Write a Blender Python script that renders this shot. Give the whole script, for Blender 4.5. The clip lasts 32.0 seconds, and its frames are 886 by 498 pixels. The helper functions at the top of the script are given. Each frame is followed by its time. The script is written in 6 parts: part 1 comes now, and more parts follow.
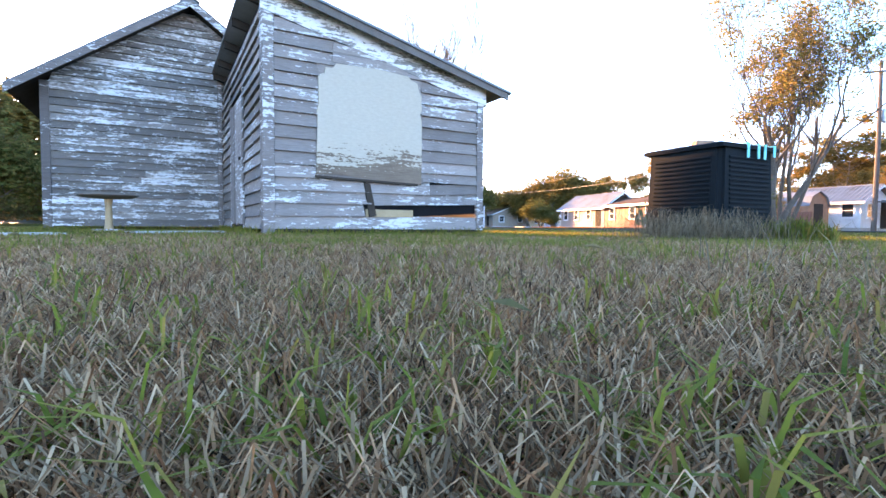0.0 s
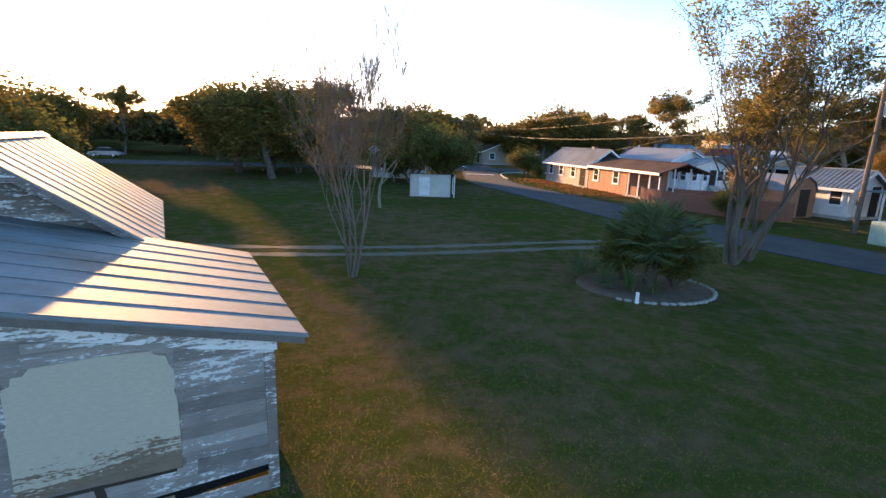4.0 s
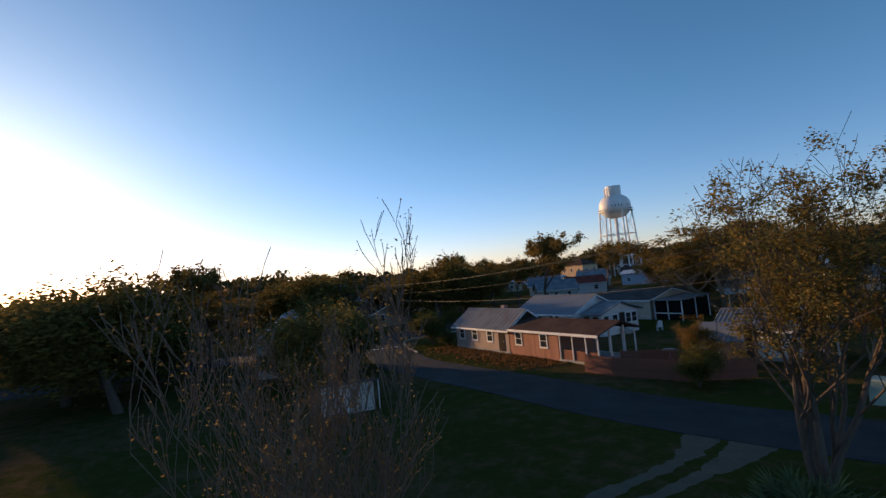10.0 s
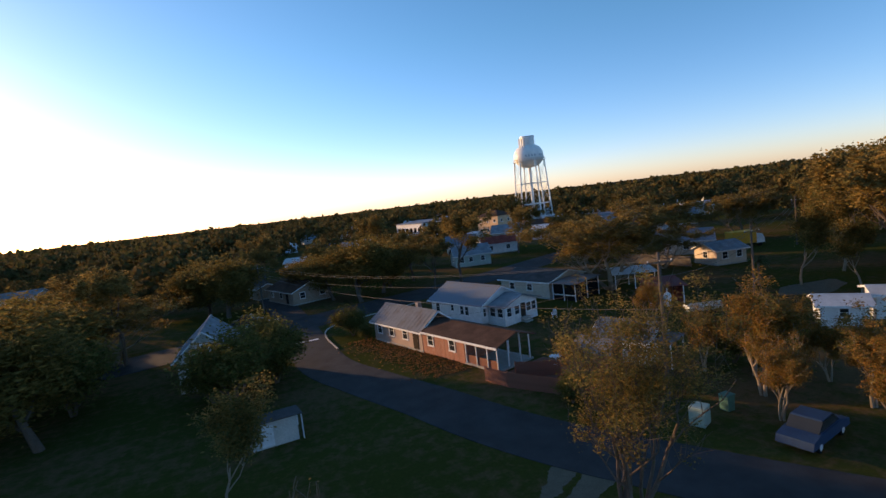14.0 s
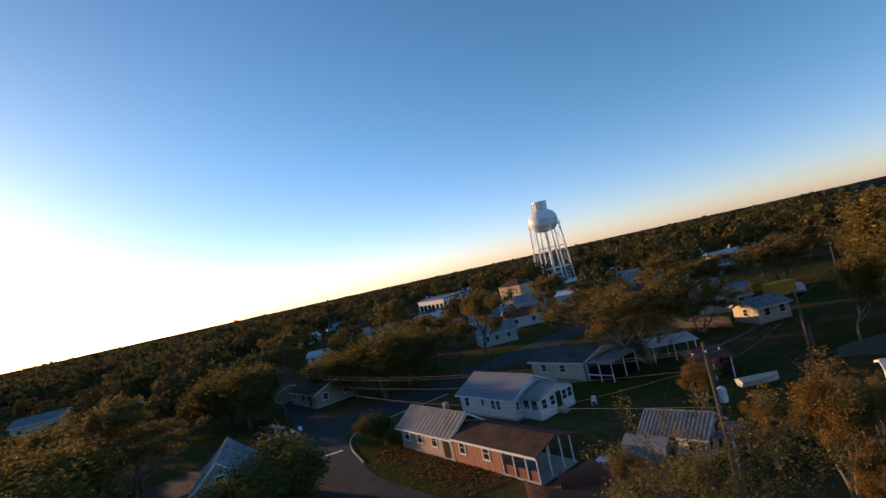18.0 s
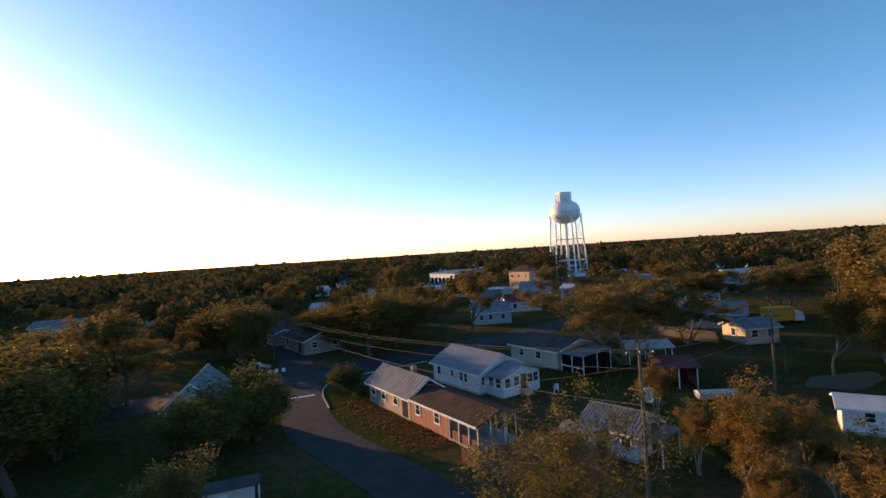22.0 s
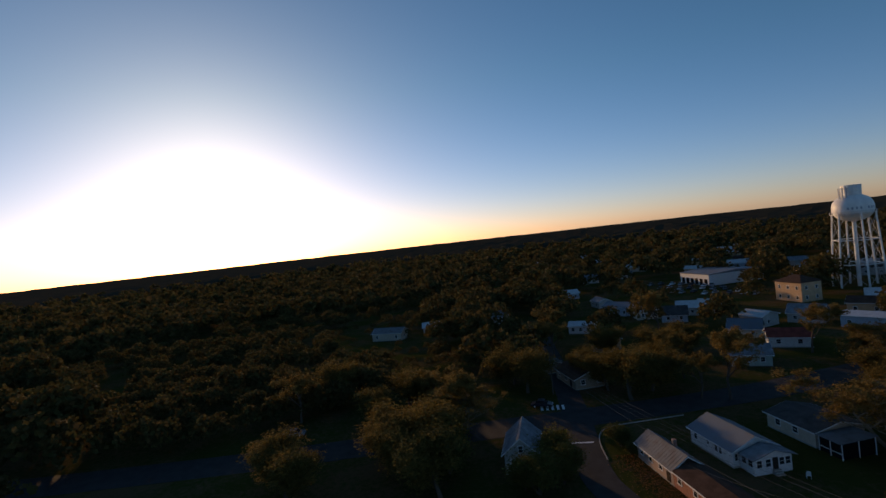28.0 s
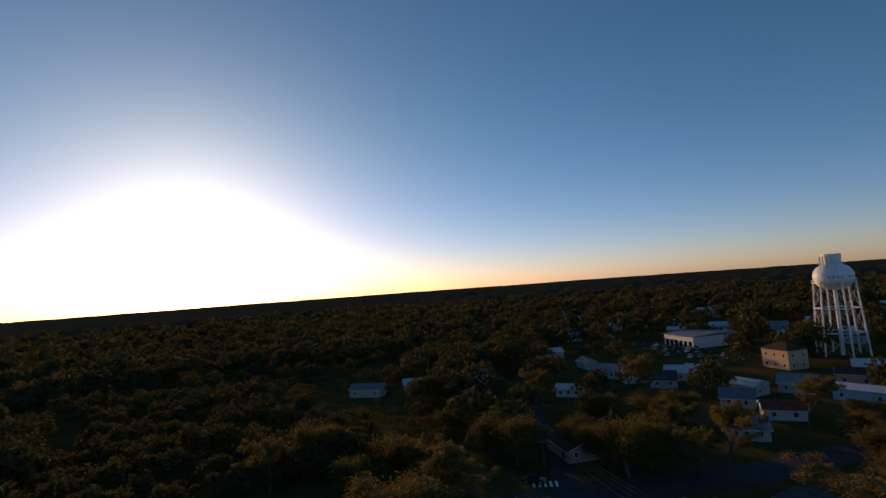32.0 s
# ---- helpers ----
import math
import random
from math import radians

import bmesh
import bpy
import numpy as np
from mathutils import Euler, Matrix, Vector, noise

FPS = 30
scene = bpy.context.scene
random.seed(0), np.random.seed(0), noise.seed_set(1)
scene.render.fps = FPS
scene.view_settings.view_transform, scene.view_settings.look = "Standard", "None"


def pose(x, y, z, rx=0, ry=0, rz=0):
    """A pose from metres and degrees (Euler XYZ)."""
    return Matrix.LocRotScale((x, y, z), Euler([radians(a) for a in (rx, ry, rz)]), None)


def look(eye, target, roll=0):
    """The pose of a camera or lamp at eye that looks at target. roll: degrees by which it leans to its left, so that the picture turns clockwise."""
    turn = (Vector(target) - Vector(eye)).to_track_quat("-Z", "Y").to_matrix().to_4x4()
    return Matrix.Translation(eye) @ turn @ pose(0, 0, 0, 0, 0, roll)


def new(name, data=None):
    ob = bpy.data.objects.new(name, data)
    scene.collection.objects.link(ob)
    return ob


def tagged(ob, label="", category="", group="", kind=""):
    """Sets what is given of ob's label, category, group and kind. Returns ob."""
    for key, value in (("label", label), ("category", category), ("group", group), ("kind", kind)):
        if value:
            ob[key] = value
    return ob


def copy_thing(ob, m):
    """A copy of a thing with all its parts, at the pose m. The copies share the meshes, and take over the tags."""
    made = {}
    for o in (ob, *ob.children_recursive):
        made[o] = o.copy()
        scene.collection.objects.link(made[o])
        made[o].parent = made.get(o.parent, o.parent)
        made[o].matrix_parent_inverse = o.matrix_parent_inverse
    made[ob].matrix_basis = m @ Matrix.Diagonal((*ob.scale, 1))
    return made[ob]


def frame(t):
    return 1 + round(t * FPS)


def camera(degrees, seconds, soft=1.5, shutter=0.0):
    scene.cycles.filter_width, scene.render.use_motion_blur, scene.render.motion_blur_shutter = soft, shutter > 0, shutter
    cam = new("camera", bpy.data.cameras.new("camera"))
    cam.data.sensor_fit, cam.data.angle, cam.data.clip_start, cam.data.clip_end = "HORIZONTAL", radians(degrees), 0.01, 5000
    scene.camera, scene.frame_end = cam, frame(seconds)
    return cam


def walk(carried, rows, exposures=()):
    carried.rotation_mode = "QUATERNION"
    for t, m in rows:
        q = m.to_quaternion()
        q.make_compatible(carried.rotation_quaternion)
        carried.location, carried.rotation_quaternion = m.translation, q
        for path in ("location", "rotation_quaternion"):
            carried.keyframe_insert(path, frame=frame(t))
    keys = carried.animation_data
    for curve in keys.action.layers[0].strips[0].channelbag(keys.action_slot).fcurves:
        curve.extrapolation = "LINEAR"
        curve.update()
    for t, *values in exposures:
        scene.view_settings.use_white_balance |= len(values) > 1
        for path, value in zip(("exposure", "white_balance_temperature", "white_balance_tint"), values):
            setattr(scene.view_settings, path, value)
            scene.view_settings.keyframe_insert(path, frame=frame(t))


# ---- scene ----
# camera ------------------------------------------------------------------
cam = camera(84.0, 32.0)
PATH = [
    (0, (0.00, 0.00, 0.11), (0.000, 9.989, -0.356), 0.47),
    (1, (0.04, 0.01, 0.11), (0.008, 9.997, -0.355), -0.24),
    (1.6, (0.05, 0.03, 0.27), (-0.139, 10.023, -0.122), -5.25),
    (2, (0.41, 0.12, 0.97), (0.155, 10.042, -0.236), -3.51),
    (2.2, (0.64, 0.17, 1.35), (0.404, 10.102, 0.175), -3.36),
    (2.5, (1.04, 0.24, 1.90), (0.875, 10.202, 1.096), -2.06),
    (4.5, (2.67, 2.58, 5.59), (2.695, 12.279, 3.148), 2.15),
    (5, (2.59, 2.94, 6.91), (2.310, 12.849, 5.629), -1.52),
    (5.5, (2.09, 3.35, 7.60), (1.987, 13.279, 6.392), -0.33),
    (6, (1.15, 3.72, 7.95), (1.229, 13.685, 7.109), -0.33),
    (6.5, (-0.29, 4.00, 8.02), (-0.448, 13.916, 6.720), -1.90),
    (7, (-1.70, 4.54, 7.93), (-1.446, 14.501, 7.097), -3.63),
    (7.5, (-2.37, 5.25, 7.72), (-1.761, 15.235, 7.804), -9.63),
    (8, (-1.99, 6.28, 7.62), (-0.551, 16.143, 8.411), -13.12),
    (8.5, (-1.34, 7.51, 7.62), (0.928, 17.227, 8.225), -7.53),
    (9, (-0.80, 8.46, 7.56), (1.718, 18.116, 8.211), -6.69),
    (9.5, (-0.42, 9.01, 7.57), (2.251, 18.621, 8.293), -4.87),
    (10, (-0.20, 9.20, 7.69), (2.442, 18.835, 8.236), -5.56),
    (10.5, (-0.01, 9.12, 7.95), (2.641, 18.753, 8.362), -4.41),
    (11, (0.18, 8.79, 8.47), (3.063, 18.364, 8.710), -3.80),
    (11.5, (0.29, 8.26, 9.16), (3.435, 17.739, 8.586), -3.48),
    (12, (0.25, 7.70, 10.09), (3.409, 17.175, 9.582), -3.37),
    (12.5, (0.21, 7.24, 11.43), (3.178, 16.762, 10.656), -6.59),
    (13, (0.20, 6.79, 12.75), (2.959, 16.376, 12.026), -11.30),
    (13.5, (0.30, 6.32, 13.92), (3.876, 15.616, 13.063), -11.14),
    (14, (0.39, 5.89, 14.86), (4.362, 15.020, 13.909), -6.74),
    (14.5, (0.61, 5.55, 15.67), (4.657, 14.638, 14.641), -5.62),
    (16.5, (1.59, 6.64, 17.60), (5.848, 15.684, 17.474), -6.48),
    (17, (1.73, 6.94, 17.50), (5.846, 16.047, 17.942), -8.95),
    (17.5, (1.84, 7.29, 17.21), (5.600, 16.532, 17.896), -12.54),
    (18, (2.07, 7.69, 17.12), (5.877, 16.922, 17.621), -12.62),
    (18.5, (2.27, 7.87, 16.68), (6.207, 17.002, 17.689), -12.37),
    (19, (2.57, 7.92, 16.43), (6.600, 16.994, 17.583), -12.37),
    (19.5, (2.85, 7.74, 15.94), (6.916, 16.809, 17.060), -11.80),
    (20, (3.31, 7.35, 15.73), (7.488, 16.376, 16.796), -11.53),
    (20.5, (3.80, 6.94, 15.51), (7.965, 16.027, 15.442), -8.61),
    (21, (4.32, 6.36, 15.48), (8.430, 15.461, 14.904), -6.55),
    (21.5, (4.78, 5.68, 15.69), (8.544, 14.941, 15.700), -6.35),
    (22, (5.03, 4.91, 16.21), (8.313, 14.359, 16.280), -3.71),
    (22.5, (5.15, 3.79, 17.02), (7.545, 13.503, 17.013), -1.07),
    (23, (5.33, 2.17, 18.11), (6.292, 12.118, 18.385), -2.13),
    (23.5, (5.29, 0.49, 19.38), (5.482, 10.437, 20.351), -3.78),
    (24, (5.13, -0.85, 20.75), (4.948, 9.105, 21.637), -4.98),
    (24.5, (4.99, -1.92, 22.16), (4.782, 8.052, 22.921), -4.76),
    (25, (4.68, -2.94, 23.77), (4.410, 7.059, 23.901), -2.01),
    (25.5, (4.29, -4.30, 25.40), (3.583, 5.670, 25.532), -2.63),
    (27.5, (-0.32, -15.42, 34.29), (-1.523, -5.495, 34.157), -5.19),
    (28, (-0.73, -16.09, 35.77), (-2.143, -6.195, 35.603), -6.33),
    (28.5, (-0.87, -16.30, 37.30), (-2.236, -6.389, 37.216), -6.89),
    (29, (-0.93, -16.04, 38.63), (-2.272, -6.132, 38.429), -6.35),
    (29.5, (-0.97, -15.46, 39.57), (-2.195, -5.540, 39.713), -6.43),
    (30, (-1.16, -14.73, 40.10), (-2.289, -4.795, 40.288), -5.64),
    (30.5, (-1.56, -14.00, 40.18), (-2.684, -4.061, 40.267), -5.03),
    (31, (-2.13, -13.37, 39.74), (-3.217, -3.431, 39.720), -4.29),
    (31.5, (-2.78, -12.78, 38.90), (-3.666, -2.866, 39.802), -5.23),
    (32, (-3.58, -12.17, 37.92), (-4.487, -2.244, 38.687), -4.14),
]
EXPOSURES = [(0, 4.12, 8800, 27), (2.5, 4.00, 8800, 27), (4.5, 2.10, 7950, 11), (5, 1.70, 7450, 11), (6, 1.10, 7250, 11), (7, 0.85, 7450, 11), (8, 0.45, 7450, 11),
             (10, 0.60, 7350, 11), (12, 1.00, 7450, 11), (14, 1.10, 7350, 11), (17, 1.20, 7450, 11), (18, 0.85, 7450, 11), (19, 0.90, 7450, 11),
             (20.5, 0.95, 7450, 11), (22, 1.20, 7450, 11), (23.5, 0.30, 7450, 11), (25, -0.30, 7450, 11), (32, -0.25, 7450, 11)]
walk(cam, [(t, look(eye, target, roll)) for t, eye, target, roll in PATH], EXPOSURES)

# light -------------------------------------------------------------------
SUN_LEFT, SUN_UP = 33.0, 7.2          # degrees left of +y, and above the horizon
SUN_DIR = Vector((-math.sin(radians(SUN_LEFT)) * math.cos(radians(SUN_UP)),
                  math.cos(radians(SUN_LEFT)) * math.cos(radians(SUN_UP)), math.sin(radians(SUN_UP))))
world = bpy.data.worlds.new("sky")
world.use_nodes = True
scene.world = world
wt = world.node_tree
sky = wt.nodes.new("ShaderNodeTexSky")
sky.sky_type = "NISHITA"
sky.sun_disc = False
sky.sun_elevation = radians(SUN_UP)
sky.sun_rotation = radians(-SUN_LEFT)
sky.air_density, sky.dust_density, sky.ozone_density = 0.75, 0.36, 2.8
tone = wt.nodes.new("ShaderNodeHueSaturation")
tone.inputs["Saturation"].default_value = 1.12
wt.links.new(sky.outputs[0], tone.inputs["Color"])
# thin rosy haze that fades out some way above the horizon, all round
spot, parts, fade, haze = (wt.nodes.new("ShaderNode" + k) for k in ("TexCoord", "SeparateXYZ", "MapRange", "Mix"))
haze.data_type, haze.blend_type = "RGBA", "MULTIPLY"
fade.inputs["From Min"].default_value, fade.inputs["From Max"].default_value = 0.30, 0.0
haze.inputs[7].default_value = (1.15, 0.92, 1.12, 1.0)
wt.links.new(spot.outputs["Generated"], parts.inputs[0])
wt.links.new(parts.outputs["Z"], fade.inputs["Value"])
wt.links.new(fade.outputs[0], haze.inputs[0])
wt.links.new(tone.outputs[0], haze.inputs[6])
wt.links.new(haze.outputs[2], wt.nodes["Background"].inputs[0])
wt.nodes["Background"].inputs[1].default_value = 0.15
sun = new("sun", bpy.data.lights.new("sun", "SUN"))
sun.data.energy, sun.data.angle, sun.data.color = 3.3, radians(0.6), (1.0, 0.62, 0.32)
sun.matrix_world = look((0, 0, 0), -SUN_DIR)

# materials ---------------------------------------------------------------
def lin(c):
    return (c[0], c[1], c[2], 1.0)


class Nodes:
    """A short hand for node materials: a principled surface with a colour of two or three tones."""

    def __init__(self, name, rough=0.8, metal=0.0, shine=0.3):
        self.mat = bpy.data.materials.new(name)
        self.mat.use_nodes = True
        self.t = self.mat.node_tree
        self.bsdf = self.t.nodes["Principled BSDF"]
        self.bsdf.inputs["Roughness"].default_value = rough
        self.bsdf.inputs["Metallic"].default_value = metal
        if "Specular IOR Level" in self.bsdf.inputs:
            self.bsdf.inputs["Specular IOR Level"].default_value = shine

    def n(self, kind, **values):
        node = self.t.nodes.new(kind)
        for key, value in values.items():
            node.inputs[key].default_value = value
        return node

    def link(self, a, b):
        self.t.links.new(a, b)

    def coords(self, scale=(1, 1, 1), space="Object"):
        tc, mp = self.n("ShaderNodeTexCoord"), self.n("ShaderNodeMapping")
        mp.inputs["Scale"].default_value = scale
        self.link(tc.outputs[space], mp.inputs["Vector"])
        return mp.outputs[0]

    def noise(self, vec, scale, detail=4.0, rough=0.6):
        node = self.n("ShaderNodeTexNoise", Scale=scale, Detail=detail, Roughness=rough)
        self.link(vec, node.inputs["Vector"])
        return node.outputs["Fac"]

    def ramp(self, fac, stops):
        node = self.n("ShaderNodeValToRGB")
        el = node.color_ramp.elements
        while len(el) < len(stops):
            el.new(0.5)
        for e, (p, c) in zip(el, stops):
            e.position, e.color = p, lin(c)
        self.link(fac, node.inputs[0])
        return node.outputs[0]

    def mix(self, fac, a, b):
        node = self.t.nodes.new("ShaderNodeMix")
        node.data_type = "RGBA"
        for sock, v in ((node.inputs[0], fac), (node.inputs[6], a), (node.inputs[7], b)):
            if isinstance(v, (int, float)):
                sock.default_value = v
            elif isinstance(v, tuple):
                sock.default_value = lin(v)
            else:
                self.link(v, sock)
        return node.outputs[2]

    def scale(self, col, fac, low, high):
        """col multiplied by a grey that runs from low to high with fac."""
        grey = self.ramp(fac, [(0.0, (low,) * 3), (1.0, (high,) * 3)])
        node = self.t.nodes.new("ShaderNodeMix")
        node.data_type, node.blend_type = "RGBA", "MULTIPLY"
        node.inputs[0].default_value = 1.0
        self.link(col, node.inputs[6])
        self.link(grey, node.inputs[7])
        return node.outputs[2]

    def random(self):
        return self.n("ShaderNodeObjectInfo").outputs["Random"]

    def island(self):
        return self.n("ShaderNodeNewGeometry").outputs["Random Per Island"]

    def done(self, col, height=None, bump=0.3, dist=0.02):
        self.link(col, self.bsdf.inputs["Base Color"])
        if height is not None:
            b = self.n("ShaderNodeBump", Strength=bump, Distance=dist)
            self.link(height, b.inputs["Height"])
            self.link(b.outputs[0], self.bsdf.inputs["Normal"])
        return self.mat


def plain(name, col, rough=0.7, metal=0.0, grain=3.0, low=0.75, high=1.15, bump=0.15, shine=None):
    m = Nodes(name, rough, metal, (0.04 if rough >= 0.9 else 0.3) if shine is None else shine)
    v = m.coords()
    a, b = m.noise(v, grain, 5), m.noise(v, grain * 9, 3)
    c = m.scale(m.ramp(a, [(0.25, tuple(x * 0.8 for x in col)), (0.75, tuple(min(1, x * 1.12) for x in col))]), b, low, high)
    return m.done(c, b, bump)


def foliage(name, tones, rough=0.75, thin=0.35):
    """Leaves or blades, each with a tone of its own; thin: how much light comes through them."""
    m = Nodes(name, rough)
    n = len(tones)
    c = m.ramp(m.island(), [(i / (n - 1), t) for i, t in enumerate(tones)])
    c = m.scale(c, m.noise(m.coords(), 0.35, 2), 0.55, 1.4)
    m.bsdf.inputs["Specular IOR Level"].default_value = 0.06
    m.link(c, m.bsdf.inputs["Base Color"])
    if thin:
        through_leaf, both = m.n("ShaderNodeBsdfTranslucent"), m.n("ShaderNodeMixShader")
        m.link(c, through_leaf.inputs["Color"])
        both.inputs[0].default_value = thin
        m.link(m.bsdf.outputs[0], both.inputs[1])
        m.link(through_leaf.outputs[0], both.inputs[2])
        m.link(both.outputs[0], m.t.nodes["Material Output"].inputs["Surface"])
    return m.mat


def old_paint(name, wood, paint, low, high, stretch=9.0, foot=None):
    """Weathered boards with what is left of their paint, which runs along the grain. foot: the height where a sheet has lost more of it."""
    m = Nodes(name, 0.9, 0.0, 0.1)
    flakes = m.noise(m.coords((1.0, 1.0, stretch)), 2.3, 9, 0.68)
    where = m.noise(m.coords((1.0, 1.0, 1.6)), 0.9, 4)
    chips = m.noise(m.coords((1.0, 1.0, 2.5)), 16.0, 4, 0.6)

    def blend(a, b, wa, wb):
        one, two = m.n("ShaderNodeMath"), m.n("ShaderNodeMath")
        one.operation, two.operation = "MULTIPLY", "MULTIPLY_ADD"
        m.link(a, one.inputs[0])
        one.inputs[1].default_value = wa
        m.link(b, two.inputs[0])
        two.inputs[1].default_value = wb
        m.link(one.outputs[0], two.inputs[2])
        return two.outputs[0]

    total = blend(blend(flakes, where, 0.45, 0.30), chips, 1.0, 0.25)
    total = blend(total, m.random(), 1.0, 0.05)
    if foot is not None:
        sep = m.n("ShaderNodeSeparateXYZ")
        m.link(m.coords(), sep.inputs[0])
        rise = m.n("ShaderNodeMapRange")
        rise.inputs["From Min"].default_value, rise.inputs["From Max"].default_value = foot
        rise.inputs["To Min"].default_value, rise.inputs["To Max"].default_value = -0.06, 0.32
        m.link(sep.outputs["Z"], rise.inputs["Value"])
        total = blend(total, rise.outputs[0], 1.0, 1.0)
    grain = m.noise(m.coords((2.0, 2.0, 40.0)), 3.0, 6, 0.7)
    stain = m.noise(m.coords((1.0, 1.0, 0.5)), 1.7, 3)
    bare = m.mix(grain, tuple(x * 0.35 for x in wood), tuple(x * 1.6 for x in wood))
    bare = m.scale(m.scale(bare, m.random(), 0.68, 1.25), stain, 0.65, 1.3)
    mask = m.ramp(total, [(low, (0, 0, 0)), (high, (1, 1, 1))])
    col = m.mix(mask, bare, m.scale(m.mix(stain, paint, paint), chips, 0.82, 1.1))
    return m.done(col, m.mix(0.35, grain, mask), 0.6, 0.01)


def metal_roof(name, col, rust, rough=0.45, metal=0.35):
    m = Nodes(name, rough, metal)
    v = m.coords()
    stain, fine = m.noise(v, 0.6, 5), m.noise(v, 9, 4)
    c = m.mix(m.ramp(stain, [(0.45, (0, 0, 0)), (0.72, (1, 1, 1))]), col, rust)
    return m.done(m.scale(c, fine, 0.75, 1.15), fine, 0.1)


def shingle(name, col):
    m = Nodes(name, 0.9, 0.0, 0.08)
    v = m.coords()
    a, b = m.noise(v, 0.8, 4), m.noise(m.coords((1, 1, 6)), 7, 3)
    c = m.scale(m.ramp(a, [(0.3, tuple(x * 0.65 for x in col)), (0.7, tuple(x * 1.2 for x in col))]), b, 0.65, 1.25)
    return m.done(c, b, 0.5)


def brick_wall(name, col, mortar):
    m = Nodes(name, 0.85)
    br = m.t.nodes.new("ShaderNodeTexBrick")
    br.inputs["Scale"].default_value = 1.0
    br.inputs["Brick Width"].default_value = 0.22
    br.inputs["Row Height"].default_value = 0.075
    br.inputs["Mortar Size"].default_value = 0.008
    br.inputs["Color1"].default_value = lin(col)
    br.inputs["Color2"].default_value = lin(tuple(x * 0.75 for x in col))
    br.inputs["Mortar"].default_value = lin(mortar)
    tc = m.n("ShaderNodeTexCoord")
    m.link(tc.outputs["Object"], br.inputs["Vector"])
    n = m.noise(tc.outputs["Object"], 1.2, 4)
    return m.done(m.scale(br.outputs["Color"], n, 0.75, 1.2))


def lawn():
    m = Nodes("lawn", 1.0, 0.0, 0.0)
    v = m.coords()
    big, mid, fine, grit = m.noise(v, 0.06, 4), m.noise(v, 1.1, 8, 0.72), m.noise(v, 4.0, 6, 0.7), m.noise(v, 40.0, 4, 0.7)
    green = m.mix(fine, (0.036, 0.042, 0.010), (0.078, 0.080, 0.020))
    dry = m.mix(fine, (0.075, 0.046, 0.023), (0.17, 0.11, 0.057))
    both = m.n("ShaderNodeMath")
    both.operation = "MULTIPLY_ADD"
    both.inputs[1].default_value = 0.5
    half = m.n("ShaderNodeMath")
    half.operation = "MULTIPLY"
    half.inputs[1].default_value = 0.5
    m.link(mid, half.inputs[0])
    m.link(big, both.inputs[0])
    m.link(half.outputs[0], both.inputs[2])
    mask = m.ramp(both.outputs[0], [(0.46, (0, 0, 0)), (0.56, (1, 1, 1))])
    return m.done(m.scale(m.mix(mask, green, dry), grit, 0.5, 1.35), grit, 0.8, 0.03)


def asphalt(name, tone):
    m = Nodes(name, 0.85, 0.0, 0.12)
    v = m.coords()
    a, b = m.noise(v, 0.5, 5), m.noise(v, 60, 3)
    c = m.scale(m.ramp(a, [(0.3, tuple(x * 0.75 for x in tone)), (0.7, tuple(x * 1.25 for x in tone))]), b, 0.75, 1.25)
    return m.done(c, b, 0.4)


def glass(name, col=(0.03, 0.035, 0.04)):
    m = Nodes(name, 0.12)
    m.bsdf.inputs["Base Color"].default_value = lin(col)
    return m.mat


LAWN = lawn()
ASPHALT = asphalt("asphalt", (0.043, 0.042, 0.043))
SAND = plain("sand_track", (0.17, 0.14, 0.10), 0.95, grain=1.6, low=0.5, bump=0.5)
CONCRETE = plain("concrete", (0.42, 0.40, 0.37), 0.9, grain=2.0, bump=0.4)
WOOD_OLD = old_paint("weathered_boards", (0.235, 0.195, 0.175), (0.56, 0.54, 0.52), 0.575, 0.60)
WOOD_FLAKED = old_paint("flaked_white_boards", (0.20, 0.17, 0.15), (0.58, 0.56, 0.54), 0.535, 0.575)
WOOD_TRIM = old_paint("grey_trim", (0.19, 0.155, 0.14), (0.60, 0.58, 0.56), 0.55, 0.575)
WOOD_EDGE = old_paint("worn_white_board", (0.27, 0.25, 0.23), (0.70, 0.69, 0.68), 0.48, 0.51)
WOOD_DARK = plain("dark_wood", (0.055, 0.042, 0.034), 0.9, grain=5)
WOOD_TAN = plain("tan_board", (0.42, 0.28, 0.16), 0.8, grain=4)
PANEL = old_paint("painted_plywood", (0.27, 0.19, 0.14), (0.46, 0.385, 0.305), 0.55, 0.565, 9.0, (0.66, 1.60))
ROOF_TIN = metal_roof("tin_roof", (0.165, 0.18, 0.20), (0.12, 0.10, 0.09), 0.7, 0.1)
ROOF_OLD = metal_roof("old_tin_roof", (0.17, 0.185, 0.195), (0.11, 0.085, 0.065), 0.75, 0.05)
ROOF_BLUE = metal_roof("blue_grey_roof", (0.14, 0.17, 0.21), (0.17, 0.17, 0.18), 0.65, 0.1)
ROOF_WHITE = plain("white_roof", (0.55, 0.56, 0.57), 0.5, grain=1)
ROOF_BROWN = shingle("brown_shingle", (0.085, 0.05, 0.038))
ROOF_GREY = shingle("grey_shingle", (0.23, 0.24, 0.26))
ROOF_DARK = shingle("dark_shingle", (0.09, 0.085, 0.085))
ROOF_RED = shingle("red_shingle", (0.25, 0.06, 0.045))
BRICK_PINK = brick_wall("pink_brick", (0.40, 0.17, 0.115), (0.42, 0.31, 0.26))
BRICK_TAN = brick_wall("tan_brick", (0.36, 0.22, 0.14), (0.36, 0.30, 0.25))
SIDING_WHITE = plain("white_siding", (0.74, 0.74, 0.74), 0.6, grain=1.5, bump=0.1)
